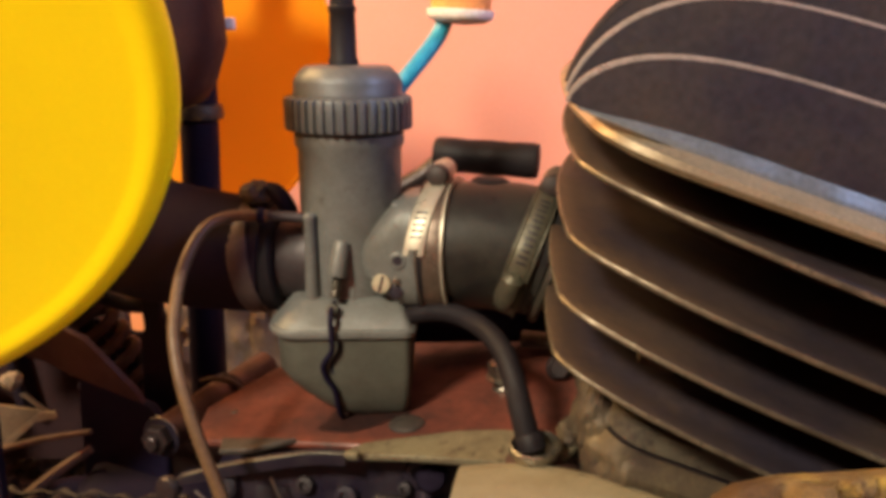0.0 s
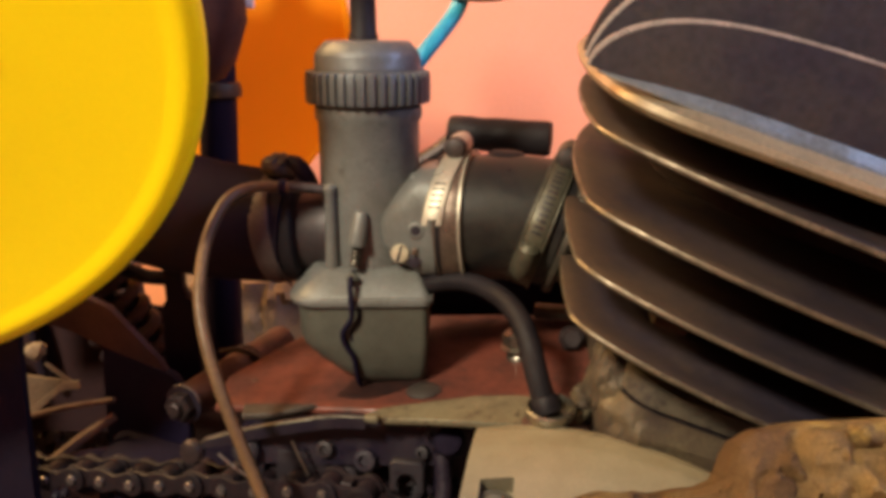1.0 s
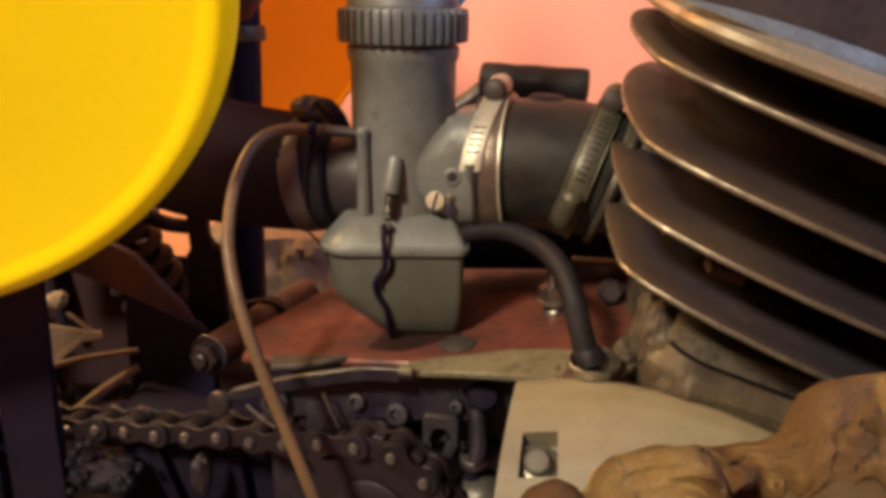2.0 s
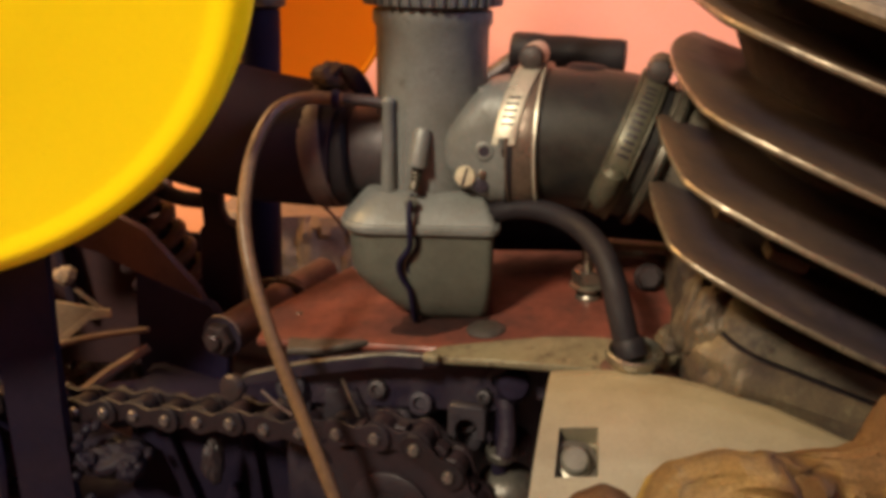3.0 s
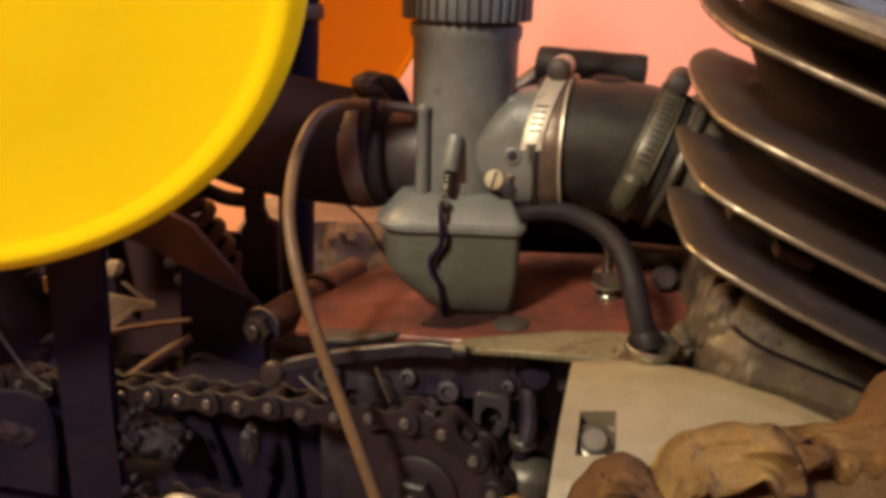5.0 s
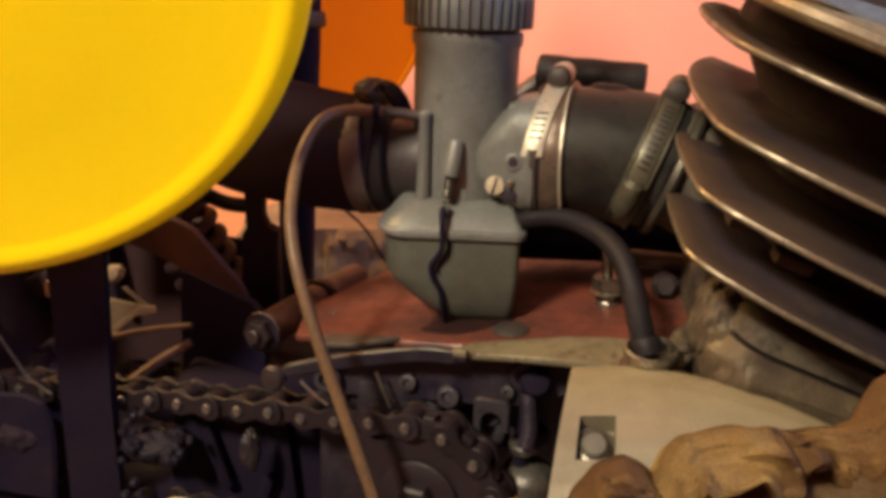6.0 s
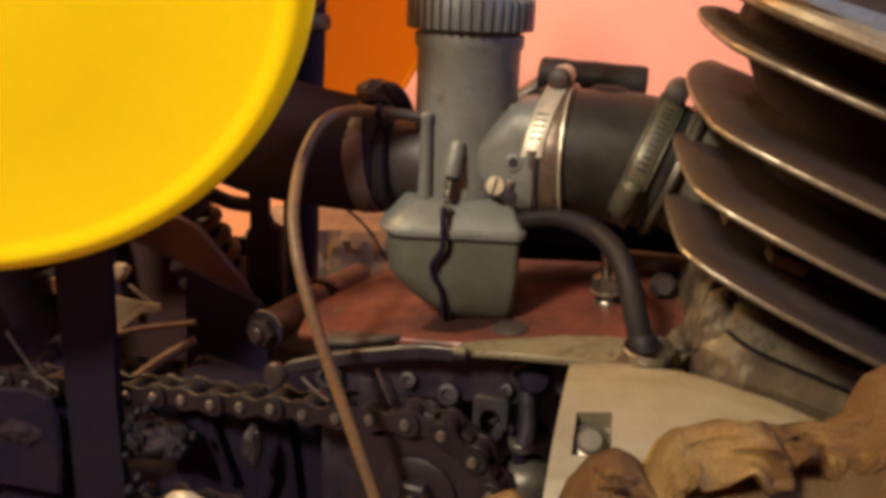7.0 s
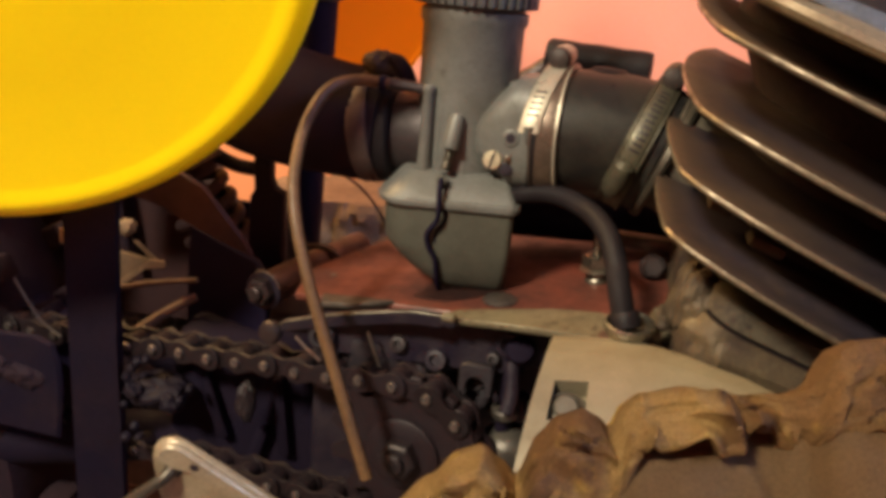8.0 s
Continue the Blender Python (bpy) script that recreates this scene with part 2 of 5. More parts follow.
# heat and handling have rubbed the black off towards the fins' edges
nt = MATS["fin_black"].node_tree
bare_at = nt.nodes.new("ShaderNodeAttribute")
bare_at.attribute_name = "bare"
patchy = nt.nodes.new("ShaderNodeTexNoise")
patchy.inputs["Scale"].default_value, patchy.inputs["Detail"].default_value = 85, 6
share = nt.nodes.new("ShaderNodeMath")
share.operation, share.use_clamp = "MULTIPLY", True
twice = nt.nodes.new("ShaderNodeMath")
twice.operation = "MULTIPLY"
twice.inputs[1].default_value = 1.6
rubbed = nt.nodes.new("ShaderNodeMix")
rubbed.data_type = "RGBA"
rubbed.inputs[7].default_value = (0.060, 0.037, 0.022, 1)
base_in = nt.nodes["Principled BSDF"].inputs["Base Color"]
nt.links.new(patchy.outputs["Fac"], twice.inputs[0])
nt.links.new(twice.outputs[0], share.inputs[0])
nt.links.new(bare_at.outputs["Fac"], share.inputs[1])
nt.links.new(share.outputs[0], rubbed.inputs[0])
nt.links.new(base_in.links[0].from_socket, rubbed.inputs[6])
nt.links.new(rubbed.outputs[2], base_in)

# shade painted into the rag's deep fold, and one bump's own darker tint
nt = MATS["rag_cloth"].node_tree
dark_at = nt.nodes.new("ShaderNodeAttribute")
dark_at.attribute_name = "dark_tint"
fold_tinted = nt.nodes.new("ShaderNodeMix")
fold_tinted.data_type, fold_tinted.blend_type = "RGBA", "MULTIPLY"
fold_tinted.inputs[7].default_value = (0.50, 0.42, 0.50, 1)
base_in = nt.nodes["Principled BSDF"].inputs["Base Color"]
nt.links.new(base_in.links[0].from_socket, fold_tinted.inputs[6])
nt.links.new(dark_at.outputs["Fac"], fold_tinted.inputs[0])
nt.links.new(fold_tinted.outputs[2], base_in)

# ---- builders ----
# The machine is drawn in units of 1.25 mm; its floor lies 20 units below zero.
U = 0.00125


def at(x, y, z):
    return Vector((x * U, y * U, z * U + 0.025))


def thing(name, base, label, category, group="", kind=""):
    ob = new(name)
    ob.location = at(*base)
    return tagged(ob, label, category, group, kind)


def root_place(ob):
    while ob.parent:
        ob = ob.parent
    return ob.location


def part(name, bm, mat, parent=None, label="", smooth=True, mats=(), share=None, tagkw=None):
    """Links a bmesh, drawn in machine units, as one mesh object under a thing or a part."""
    base = root_place(parent) if parent else Vector()
    for v in bm.verts:
        v.co = at(*v.co) - base
    bmesh.ops.recalc_face_normals(bm, faces=bm.faces)
    me = bpy.data.meshes.new(name)
    for f in bm.faces:
        f.smooth = smooth
    bm.to_mesh(me)
    bm.free()
    for n in (mat, *mats):
        me.materials.append(MATS[n])
    if smooth:
        me.set_sharp_from_angle(angle=radians(38))
    ob = new(name, me)
    if parent:
        ob.parent = parent
    if label:
        tagged(ob, label)
    return ob


def frame_of(origin, axis, hint=(0, 0, 1)):
    """A matrix whose z runs along axis, and whose x is as near to hint as can be."""
    z = Vector(axis).normalized()
    x = Vector(hint) - z * Vector(hint).dot(z)
    if x.length < 1e-4:
        x = Vector((1, 0, 0)) - z * z.x
    x.normalize()
    y = z.cross(x)
    m = Matrix((x, y, z)).transposed().to_4x4()
    m.translation = Vector(origin)
    return m


def skin(loops, close=True, cap=True, bm=None, edge=None):
    """A surface through loops of equal length; edge: numbers of the bands that take the second material."""
    bm = bm or bmesh.new()
    rows = [[bm.verts.new(p) for p in loop] for loop in loops]
    n = len(rows[0])
    for k in range(len(rows) - 1):
        for i in range(n if close else n - 1):
            j = (i + 1) % n
            f = bm.faces.new((rows[k][i], rows[k][j], rows[k + 1][j], rows[k + 1][i]))
            if edge and k in edge:
                f.material_index = 1
    if cap and close:
        bm.faces.new(rows[0][::-1])
        bm.faces.new(rows[-1])
    return bm


def lathe(profile, origin, axis=(0, 0, 1), seg=32, bm=None, squash=1.0, hint=(0, 0, 1), cap=True, edge=None):
    """A turned form: profile rows are radius and height along the axis."""
    m = frame_of(origin, axis, hint)
    loops = [[m @ Vector((r * math.cos(a), squash * r * math.sin(a), h)) for a in (2 * math.pi * i / seg for i in range(seg))] for r, h in profile]
    return skin(loops, bm=bm, cap=cap, edge=edge)


def spline(points, per=8):
    """A smooth line through the points."""
    p = [Vector(q) for q in points]
    p = [2 * p[0] - p[1], *p, 2 * p[-1] - p[-2]]
    out = []
    for i in range(1, len(p) - 2):
        for k in range(per):
            t = k / per
            a, b, c, d = p[i - 1:i + 3]
            out.append(0.5 * (2 * b + (c - a) * t + (2 * a - 5 * b + 4 * c - d) * t * t + (3 * b - a - 3 * c + d) * t ** 3))
    out.append(p[-2])
    return out


def tube(points, radius, seg=12, per=8, bm=None, straight=False, hollow=False):
    """A round bar or hose along a line; radius is a number or one per point of the line."""
    line = [Vector(q) for q in points] if straight else spline(points, per)
    n = len(line)
    loops, up = [], None
    for i, p in enumerate(line):
        d = (line[min(i + 1, n - 1)] - line[max(i - 1, 0)]).normalized()
        up = (up - d * up.dot(d)).normalized() if up else frame_of(p, d).to_3x3().col[0].copy()
        side = d.cross(up)
        r = radius if isinstance(radius, (int, float)) else radius[0] + (radius[-1] - radius[0]) * i / (n - 1)
        loops.append([p + r * (math.cos(a) * up + math.sin(a) * side) for a in (2 * math.pi * k / seg for k in range(seg))])
    if hollow:
        d = (line[-1] - line[-2]).normalized()
        inner = [line[-1] + 0.55 * (q - line[-1]) for q in loops[-1]]
        loops += [inner, [q - 6 * d for q in inner]]
    return skin(loops, bm=bm)


def prism(outline, origin, u, v, thick, bevel=0.0, bm=None):
    """A flat plate: the outline in u and v, thickened along u x v, with softened edges."""
    u, v = Vector(u).normalized(), Vector(v).normalized()
    n = u.cross(v)
    o = Vector(origin)
    c = Vector((sum(p[0] for p in outline) / len(outline), sum(p[1] for p in outline) / len(outline)))

    def loop(h, inset):
        out = []
        for a, b in outline:
            q = Vector((a, b)) - c
            q = c + q * max(0.0, 1 - inset / max(q.length, 1e-6))
            out.append(o + u * q.x + v * q.y + n * h)
        return out
    rows = [loop(0, bevel), loop(bevel, 0), loop(thick - bevel, 0), loop(thick, bevel)] if bevel else [loop(0, 0), loop(thick, 0)]
    return skin(rows, bm=bm)


def block(centre, size, turn=None, bevel=0.6, bm=None):
    """A box with bevelled edges."""
    own = bmesh.new()
    bmesh.ops.create_cube(own, size=1)
    bmesh.ops.scale(own, vec=size, verts=own.verts)
    if bevel:
        bmesh.ops.bevel(own, geom=own.edges[:], offset=bevel, segments=2, affect="EDGES", profile=0.5)
    m = Matrix.Translation(Vector(centre)) @ (turn.to_4x4() if turn else Matrix())
    bmesh.ops.transform(own, matrix=m, verts=own.verts)
    if bm is None:
        return own
    me = bpy.data.meshes.new("scratch")
    own.to_mesh(me)
    own.free()
    bm.from_mesh(me)
    bpy.data.meshes.remove(me)
    return bm


def rounded(x0, x1, y0, y1, r, n=5, cut=None):
    """An outline of a rectangle with round corners; cut gives other radii for the two low-x corners."""
    out = []
    ra = cut if cut is not None else r
    for cx, cy, a0, q in ((x1 - r, y1 - r, 0, r), (x0 + ra, y1 - ra, 90, ra), (x0 + ra, y0 + ra, 180, ra), (x1 - r, y0 + r, 270, r)):
        for i in range(n + 1):
            a = radians(a0 + 90 * i / n)
            out.append((cx + q * math.cos(a), cy + q * math.sin(a)))
    return out


def hexagon(r):
    return [(r * math.cos(radians(60 * i + 30)), r * math.sin(radians(60 * i + 30))) for i in range(6)]


def bolt(parent, name, centre, axis, r, height, mat="steel_dull", washer=None, stem=0.0, wmat="steel"):
    """A hexagon head with a chamfer, and a washer under it."""
    m = frame_of(centre, axis)
    o, z, x, y = m.translation, m.col[2].to_3d(), m.col[0].to_3d(), m.col[1].to_3d()
    if washer:
        part("washer", lathe([(washer * 0.4, 0), (washer - 0.3, 0), (washer, 0.3), (washer, 1.0), (washer - 0.3, 1.3), (washer * 0.4, 1.3)], o, z, 28), wmat, parent)
        o = o + z * 1.3
    bm = bmesh.new()
    loops = [[o + z * h + x * a * s + y * b * s for a, b in hexagon(r)] for h, s in ((0, 1), (height * 0.8, 1), (height, 0.86))]
    skin(loops, bm=bm)
    if stem:
        lathe([(r * 0.5, 0), (r * 0.5, stem - 0.5), (r * 0.4, stem)], o + z * (height - 0.2), z, 14, bm=bm)
    return part(name, bm, mat, parent, smooth=True)


def casting_lump(centre, size, seed, lean):
    bm = bmesh.new()
    bmesh.ops.create_icosphere(bm, subdivisions=5, radius=1)
    for v in bm.verts:
        q = v.co.copy()
        k = q * 1.4 + Vector((seed, 2 * seed, 0))
        f = 1 + 0.30 * noise.noise(k) + 0.13 * noise.noise(k * 2.3) - 0.06 * abs(noise.noise(k * 4.0))
        v.co = Vector((centre[0] + size[0] * f * q.x + lean * q.z, centre[1] + size[1] * f * q.y, centre[2] + size[2] * f * q.z))
    return bm


# ---- room ----
def slab(name, lo, hi, mat, label, category, hole=None):
    """A wall, floor or ceiling slab in metres, with an optional opening (along y and z)."""
    bm = bmesh.new()
    spans = [(lo, hi)]
    if hole:
        (hx0, hz0), (hx1, hz1) = hole
        spans = [(lo, (hi[0], hx0, hi[2])), ((lo[0], hx1, lo[2]), hi), ((lo[0], hx0, lo[2]), (hi[0], hx1, hz0)), ((lo[0], hx0, hz1), (hi[0], hx1, hi[2]))]
    for a, b in spans:
        own = bmesh.ops.create_cube(bm, size=1)["verts"]
        for v in own:
            v.co = Vector([(a[i] + b[i]) / 2 + v.co[i] * (b[i] - a[i]) for i in range(3)])
    me = bpy.data.meshes.new(name)
    bm.to_mesh(me)
    bm.free()
    me.materials.append(MATS[mat])
    return tagged(new(name, me), label, category, kind="structure")


slab("floor", (-1.6, -1.7, -0.1), (1.6, 0.86, 0.0), "floor_concrete", "dusty brown concrete garage floor", "floor")
slab("wall_north", (-1.6, 0.86, -0.1), (1.6, 0.98, 2.4), "wall_paint", "salmon-orange painted plaster wall behind the motorcycle", "wall")
# thin band that paints the warmer light low on the wall
slab("dado_band", (-1.6, 0.857, 0.0), (1.6, 0.86, 0.44), "warm_light_tint", "lower band of the wall, coloured for the warm light on it", "wall band")
slab("wall_south", (-1.6, -1.82, -0.1), (1.6, -1.7, 2.4), "wall_paint", "salmon-orange painted plaster wall", "wall")
slab("wall_west", (-1.72, -1.82, -0.1), (-1.6, 0.98, 2.4), "wall_paint", "salmon-orange painted plaster side wall", "wall")
slab("wall_east", (1.6, -1.82, -0.1), (1.72, 0.98, 2.4), "wall_paint", "salmon-orange painted plaster side wall with a window", "wall", ((-0.95, 1.25), (0.05, 2.2)))
slab("ceiling", (-1.72, -1.82, 2.4), (1.72, 0.98, 2.5), "ceiling_paint", "off-white plaster ceiling", "ceiling")

window = tagged(new("window_1"), "wooden window with one pane beside the motorcycle", "window", kind="structure")
for nm, lo, hi, mt in (("window_frame", (1.64, -0.95, 1.25), (1.68, -0.91, 2.2), "white_plastic"), ("window_frame", (1.64, 0.01, 1.25), (1.68, 0.05, 2.2), "white_plastic"),
                       ("window_frame", (1.64, -0.91, 2.16), (1.68, 0.01, 2.2), "white_plastic"), ("window_frame", (1.64, -0.91, 1.25), (1.68, 0.01, 1.29), "white_plastic"), ("pane", (1.658, -0.91, 1.29), (1.662, 0.01, 2.16), "glass")):
    ob = slab(nm, lo, hi, mt, "", "")
    ob.parent = window
    del ob["kind"]
    if nm == "pane":
        ob.visible_shadow = False


# ---- cylinder and head ----
CYL = Matrix.Translation((26.2, 159.5, 450)) @ Matrix.Rotation(-0.10, 4, "Z") @ Matrix.Rotation(0.33, 4, "Y") @ Matrix.Rotation(0.085, 4, "X")
CU, CV, CN = (CYL.to_3x3() @ Vector(a) for a in ((1, 0, 0), (0, 1, 0), (0, 0, 1)))


def soft_step(v):
    v = max(0.0, min(1.0, v))
    return v * v * (3 - 2 * v)


def fin_outline(grow=0.0, n=16):
    """The outline of a fin in the cylinder's own plane: an oval with a flatter near side."""
    near = [(124 - 124 * math.cos(1.251 * i / n), 35 - 35 * math.sin(1.251 * i / n)) for i in range(n + 1)]
    side = [(-0.13 * d + 0.0018 * d * d, 35 + d) for d in (5.0 * k for k in range(1, 27))]
    left = near[::-1] + side
    ring = left + [(170 - u, v) for u, v in left[:0:-1]]
    return [(85 + (u - 85) * (85 + grow) / 85, 85 + (v - 85) * (85 + grow) / 85) for u, v in ring]


def head_outline(grow=0.0):
    """The outline of the head's rim: a straight near side with rounded corners."""
    left = [(85 - 6.3 * k, 8.9 + 0.1 * k) for k in range(10)]
    for k in range(13):
        t = k / 12
        left.append((22 * (1 - t) ** 2 + 2 * 5.6 * t * (1 - t) + 2.6 * t * t, 9.9 * (1 - t) ** 2 + 2 * 10.1 * t * (1 - t) + 25 * t * t))
    left += [(-0.13 * d + 0.0018 * d * d, 35 + d) for d in (5.0 * k for k in range(0, 27))]
    ring = left + [(170 - u, v) for u, v in left[:0:-1]]
    return [(85 + (u - 85) * (85 + grow) / 85, 85 + (v - 85) * (85 + grow) / 85) for u, v in ring]


def rim_loop(grow, h):
    return [CYL @ Vector((u, v, h)) for u, v in head_outline(grow)]


def fin_loop(grow, h):
    return [CYL @ Vector((u, v, h)) for u, v in fin_outline(grow)]


def foot_loop(u0, u1, v0, v1, r, h):
    return [CYL @ Vector((u, v, h)) for u, v in rounded(u0, u1, v0, v1, r, 7)]


cylinder = thing("engine_cylinder", (95, 235, 400), "air-cooled engine cylinder with wide black fins and worn bright edges", "engine cylinder")
part("barrel", skin([foot_loop(*a) for a in ((38, 136, 44, 126, 14, -44), (36, 146, 48, 126, 14, -36), (31, 140, 60, 130, 30, -20), (24, 146, 60, 138, 34, 0), (10, 160, 60, 150, 40, 16), (7, 163, 58, 152, 40, 20), (7, 163, 56, 152, 40, 28))]), "fin_brown", cylinder, "dark brown cylinder barrel")
for h, grow in ((18.3, 5.8), (-0.4, 0.3), (-16.7, -3.4), (-33.2, -8.2)):
    prof = ((-22, -2.6), (grow - 12, -1.4), (grow - 5, -1.1), (grow - 0.7, -0.95), (grow - 0.15, -0.55), (grow, 0.1), (grow - 0.2, 0.6), (grow - 1.1, 0.95), (grow - 5, 1.1), (grow - 12, 1.4), (-22, 2.4))
    bm = skin([fin_loop(g, h + w) for g, w in prof], edge=(3, 4, 5))
    bare = bm.verts.layers.float.new("bare")
    ring_of = len(fin_outline())
    for i, v in enumerate(bm.verts):
        u = (CYL.inverted() @ v.co).x
        v[bare] = max(0.0, min(1.0, 1 - (grow - prof[i // ring_of][0]) / 12)) * (0.16 + 0.84 * soft_step((46 - u) / 40))
    part("fin", bm, "fin_black", cylinder, "black fin with a bare bright edge", mats=("fin_edge",))
part("base_flange", skin([foot_loop(*a) for a in ((32, 140, 36, 126, 10, -51), (30.6, 142, 34.4, 128, 11, -50), (30.6, 142, 34.4, 128, 11, -44.4), (32, 140, 36, 126, 10, -43.2), (46, 130, 48, 116, 11, -42.6))]), "cast_alu", cylinder, "dirty bare aluminium base flange")
part("gasket", skin([foot_loop(30.9, 141.7, 34.7, 127.7, 11, -51.5), foot_loop(30.8, 141.8, 34.6, 127.8, 11, -51.05)]), "oily_metal", cylinder)

part("lug", block(CYL @ Vector((34, 38, -25.5)), (10, 8, 3.6), CYL.to_3x3(), 1.3), "neck_cast", cylinder, "short cast lug between the lowest fins")
part("lug", block(CYL @ Vector((22, 54, -25.0)), (7, 10, 4.0), CYL.to_3x3(), 1.3), "neck_cast", cylinder)

head = thing("cylinder_head", (95, 235, 480), "black finned cylinder head with a bright worn rim", "cylinder head")
rim = skin([rim_loop(g, h) for g, h in ((-22, 26.6), (7.5, 27.4), (9.6, 28.0), (10.4, 29.2), (9.8, 30.6), (8.4, 31.2), (2.5, 33.6), (0.5, 34.8), (-6, 35.3), (-22, 35.4))], edge=(1, 2, 3, 4, 5))
for f in rim.faces:
    h = (CYL.inverted() @ f.calc_center_median()).z
    if h > 33.4:
        f.material_index = 2
part("rim", rim, "fin_black", head, "worn bright rim of the head", mats=("head_rim", "rim_top"))


def head_fin(v, top, reach, thick=0.85):
    """An upright fin with an arched top that runs along the head."""
    n = 44
    prof = []
    for i in range(n + 1):
        s = -math.cos(math.pi * i / n)
        a = abs(s)
        prof.append((85 + s * reach, 34.8 + top * (1 - a ** 7) ** 0.6 * (0.86 + 0.14 * (1 - a * a))))
    prof = [(85 - reach, 33.2), *prof, (85 + reach, 33.2)]
    n += 2
    loops = []
    for dv, cut in ((-thick, 0.7), (-thick * 0.75, 0.0), (thick * 0.75, 0.0), (thick, 0.7)):
        loop = [CYL @ Vector((85 + (u - 85) * (1 - cut / 98), v + dv, w - cut if w > 34.9 else w)) for u, w in prof]
        loops.append(loop)
    bm = bmesh.new()
    rows = [[bm.verts.new(p) for p in loop] for loop in loops]
    for k in range(3):
        for i in range(n):
            f = bm.faces.new((rows[k][i], rows[k][i + 1], rows[k + 1][i + 1], rows[k + 1][i]))
            f.material_index = 1
    for row in (rows[0], rows[-1]):
        bm.faces.new(row)
    bmesh.ops.triangulate(bm, faces=[f for f in bm.faces if len(f.verts) > 4])
    return bm


for i in range(11):
    k = abs(i - 5)
    top = (44, 43.5, 43, 41.5, 32.5, 18.5)[k]
    part("fin", head_fin(8 + 14.4 * i, top, 99 - (0.0, 0.0, 0.2, 1.0, 3.0, 6, 11, 17, 24, 30, 38)[i]), "fin_black", head, "upright black head fin with a bare top edge", mats=("fin_edge_grey" if i < 2 else "fin_brown",))
fillet = []
for k in range(61):
    u = -11.5 + 176 * k / 60
    e = math.sin(math.pi * min(1.0, (k + 3) / 18, (60.5 - k) / 6) / 2)
    e *= 1 + 0.08 * noise.noise(Vector((u * 0.1, 2, 7)))
    fillet.append([CYL @ Vector((u, 8 - a * e, 33.0 + b * e)) for a, b in ((3.4, -1.2), (2.9, 0.3), (2.3, 0.9), (1.8, 1.5), (1.5, 2.0), (1.1, 2.5), (0.6, 2.7), (0.4, 0.0))])
part("fillet", skin(fillet), "fillet_metal", head, "bare metal fillet at the foot of the first fin")
part("crown", skin([fin_loop(g, h) for g, h in ((-20, 35), (-26, 44), (-40, 50))]), "fin_black", head)

# intake stub between the rubber sleeve and the barrel
intake = thing("intake_flange", (50, 262, 410), "dull cast aluminium intake stub bolted to the cylinder", "intake flange")
part("stub", lathe([(19.5, -6), (19.5, 6), (20.5, 9), (21, 30), (21, 42)], (36, 264, 428), (0.95, -0.1, -0.30), 36), "cast_alu", intake)
part("lip", lathe([(20, 0), (23.2, 0.5), (23.6, 2.2), (22.8, 3.4), (20, 3.6)], (36.5, 264.5, 427), (0.92, -0.20, -0.34), 36), "steel_dull", intake)

# ---- carburettor ----
CX, CY = -31.5, 275.0
carb = thing("carburettor", (CX, CY, 372), "grey cast zinc carburettor with a knurled cap ring", "carburettor")
BORE = Vector((0.985, -0.135, 0.085)).normalized()
BC = Vector((CX, CY, 425.5))
part("body", lathe([(17.3, 410), (17.3, 440), (17.4, 462), (18.4, 463.5), (18.4, 467), (17, 467.5), (17, 470)], (CX, CY, 0), (0, 0, 1), 56), "cast_zinc", carb, "smooth grey cast body")
ring = bmesh.new()
TEETH = 40
loops = []
for r0, h in ((19.0, 468.2), (19.9, 468.6), (20.1, 469.4), (20.1, 477.6), (19.8, 478.8), (18.6, 479.4)):
    loop = []
    for i in range(TEETH):
        for da, dr in ((-0.34, 0), (-0.20, 1.2), (0.20, 1.2), (0.34, 0)):
            a = 2 * math.pi * (i + da) / TEETH
            r = r0 + (dr if 19.5 < r0 else 0)
            loop.append(Vector((CX + r * math.cos(a), CY + r * math.sin(a), h)))
    loops.append(loop)
part("cap_ring", skin(loops, bm=ring), "cap_zinc", carb, "knurled threaded cap ring")
part("cap", lathe([(18.2, 478.8), (18.4, 479.4), (18.0, 480.6), (17.9, 483.6), (17.5, 484.9), (16.6, 486.2), (14.8, 488.2), (14.0, 488.8), (6, 489.1)], (CX, CY, 0), (0, 0, 1), 48), "cap_zinc", carb, "domed grey cap")
boot = lathe([(5.0, 488.9), (5.0, 490.5), (4.5, 491.5), (4.4, 500), (4.2, 505.4), (4.6, 506), (4.6, 507.4), (4.0, 508), (3.9, 516), (3.3, 522), (1.9, 526)], (CX - 1.2, CY, 0), (0, 0, 1), 24)
part("cable_boot", boot, "rubber_black", carb, "black rubber throttle cable boot")
part("throttle_cable", tube([(CX - 1.2, CY, 520), (CX + 2, CY + 2, 545), (CX + 20, CY + 8, 580), (CX + 42, CY + 14, 620)], 1.7, 10), "rubber_black", carb)


def bowl_loop(x0, x1, y0, y1, z, r, cut, tilt=0.0):
    return [Vector((x, y, z + tilt * (x - CX))) for x, y in rounded(x0, x1, y0, y1, r, 5, cut)]


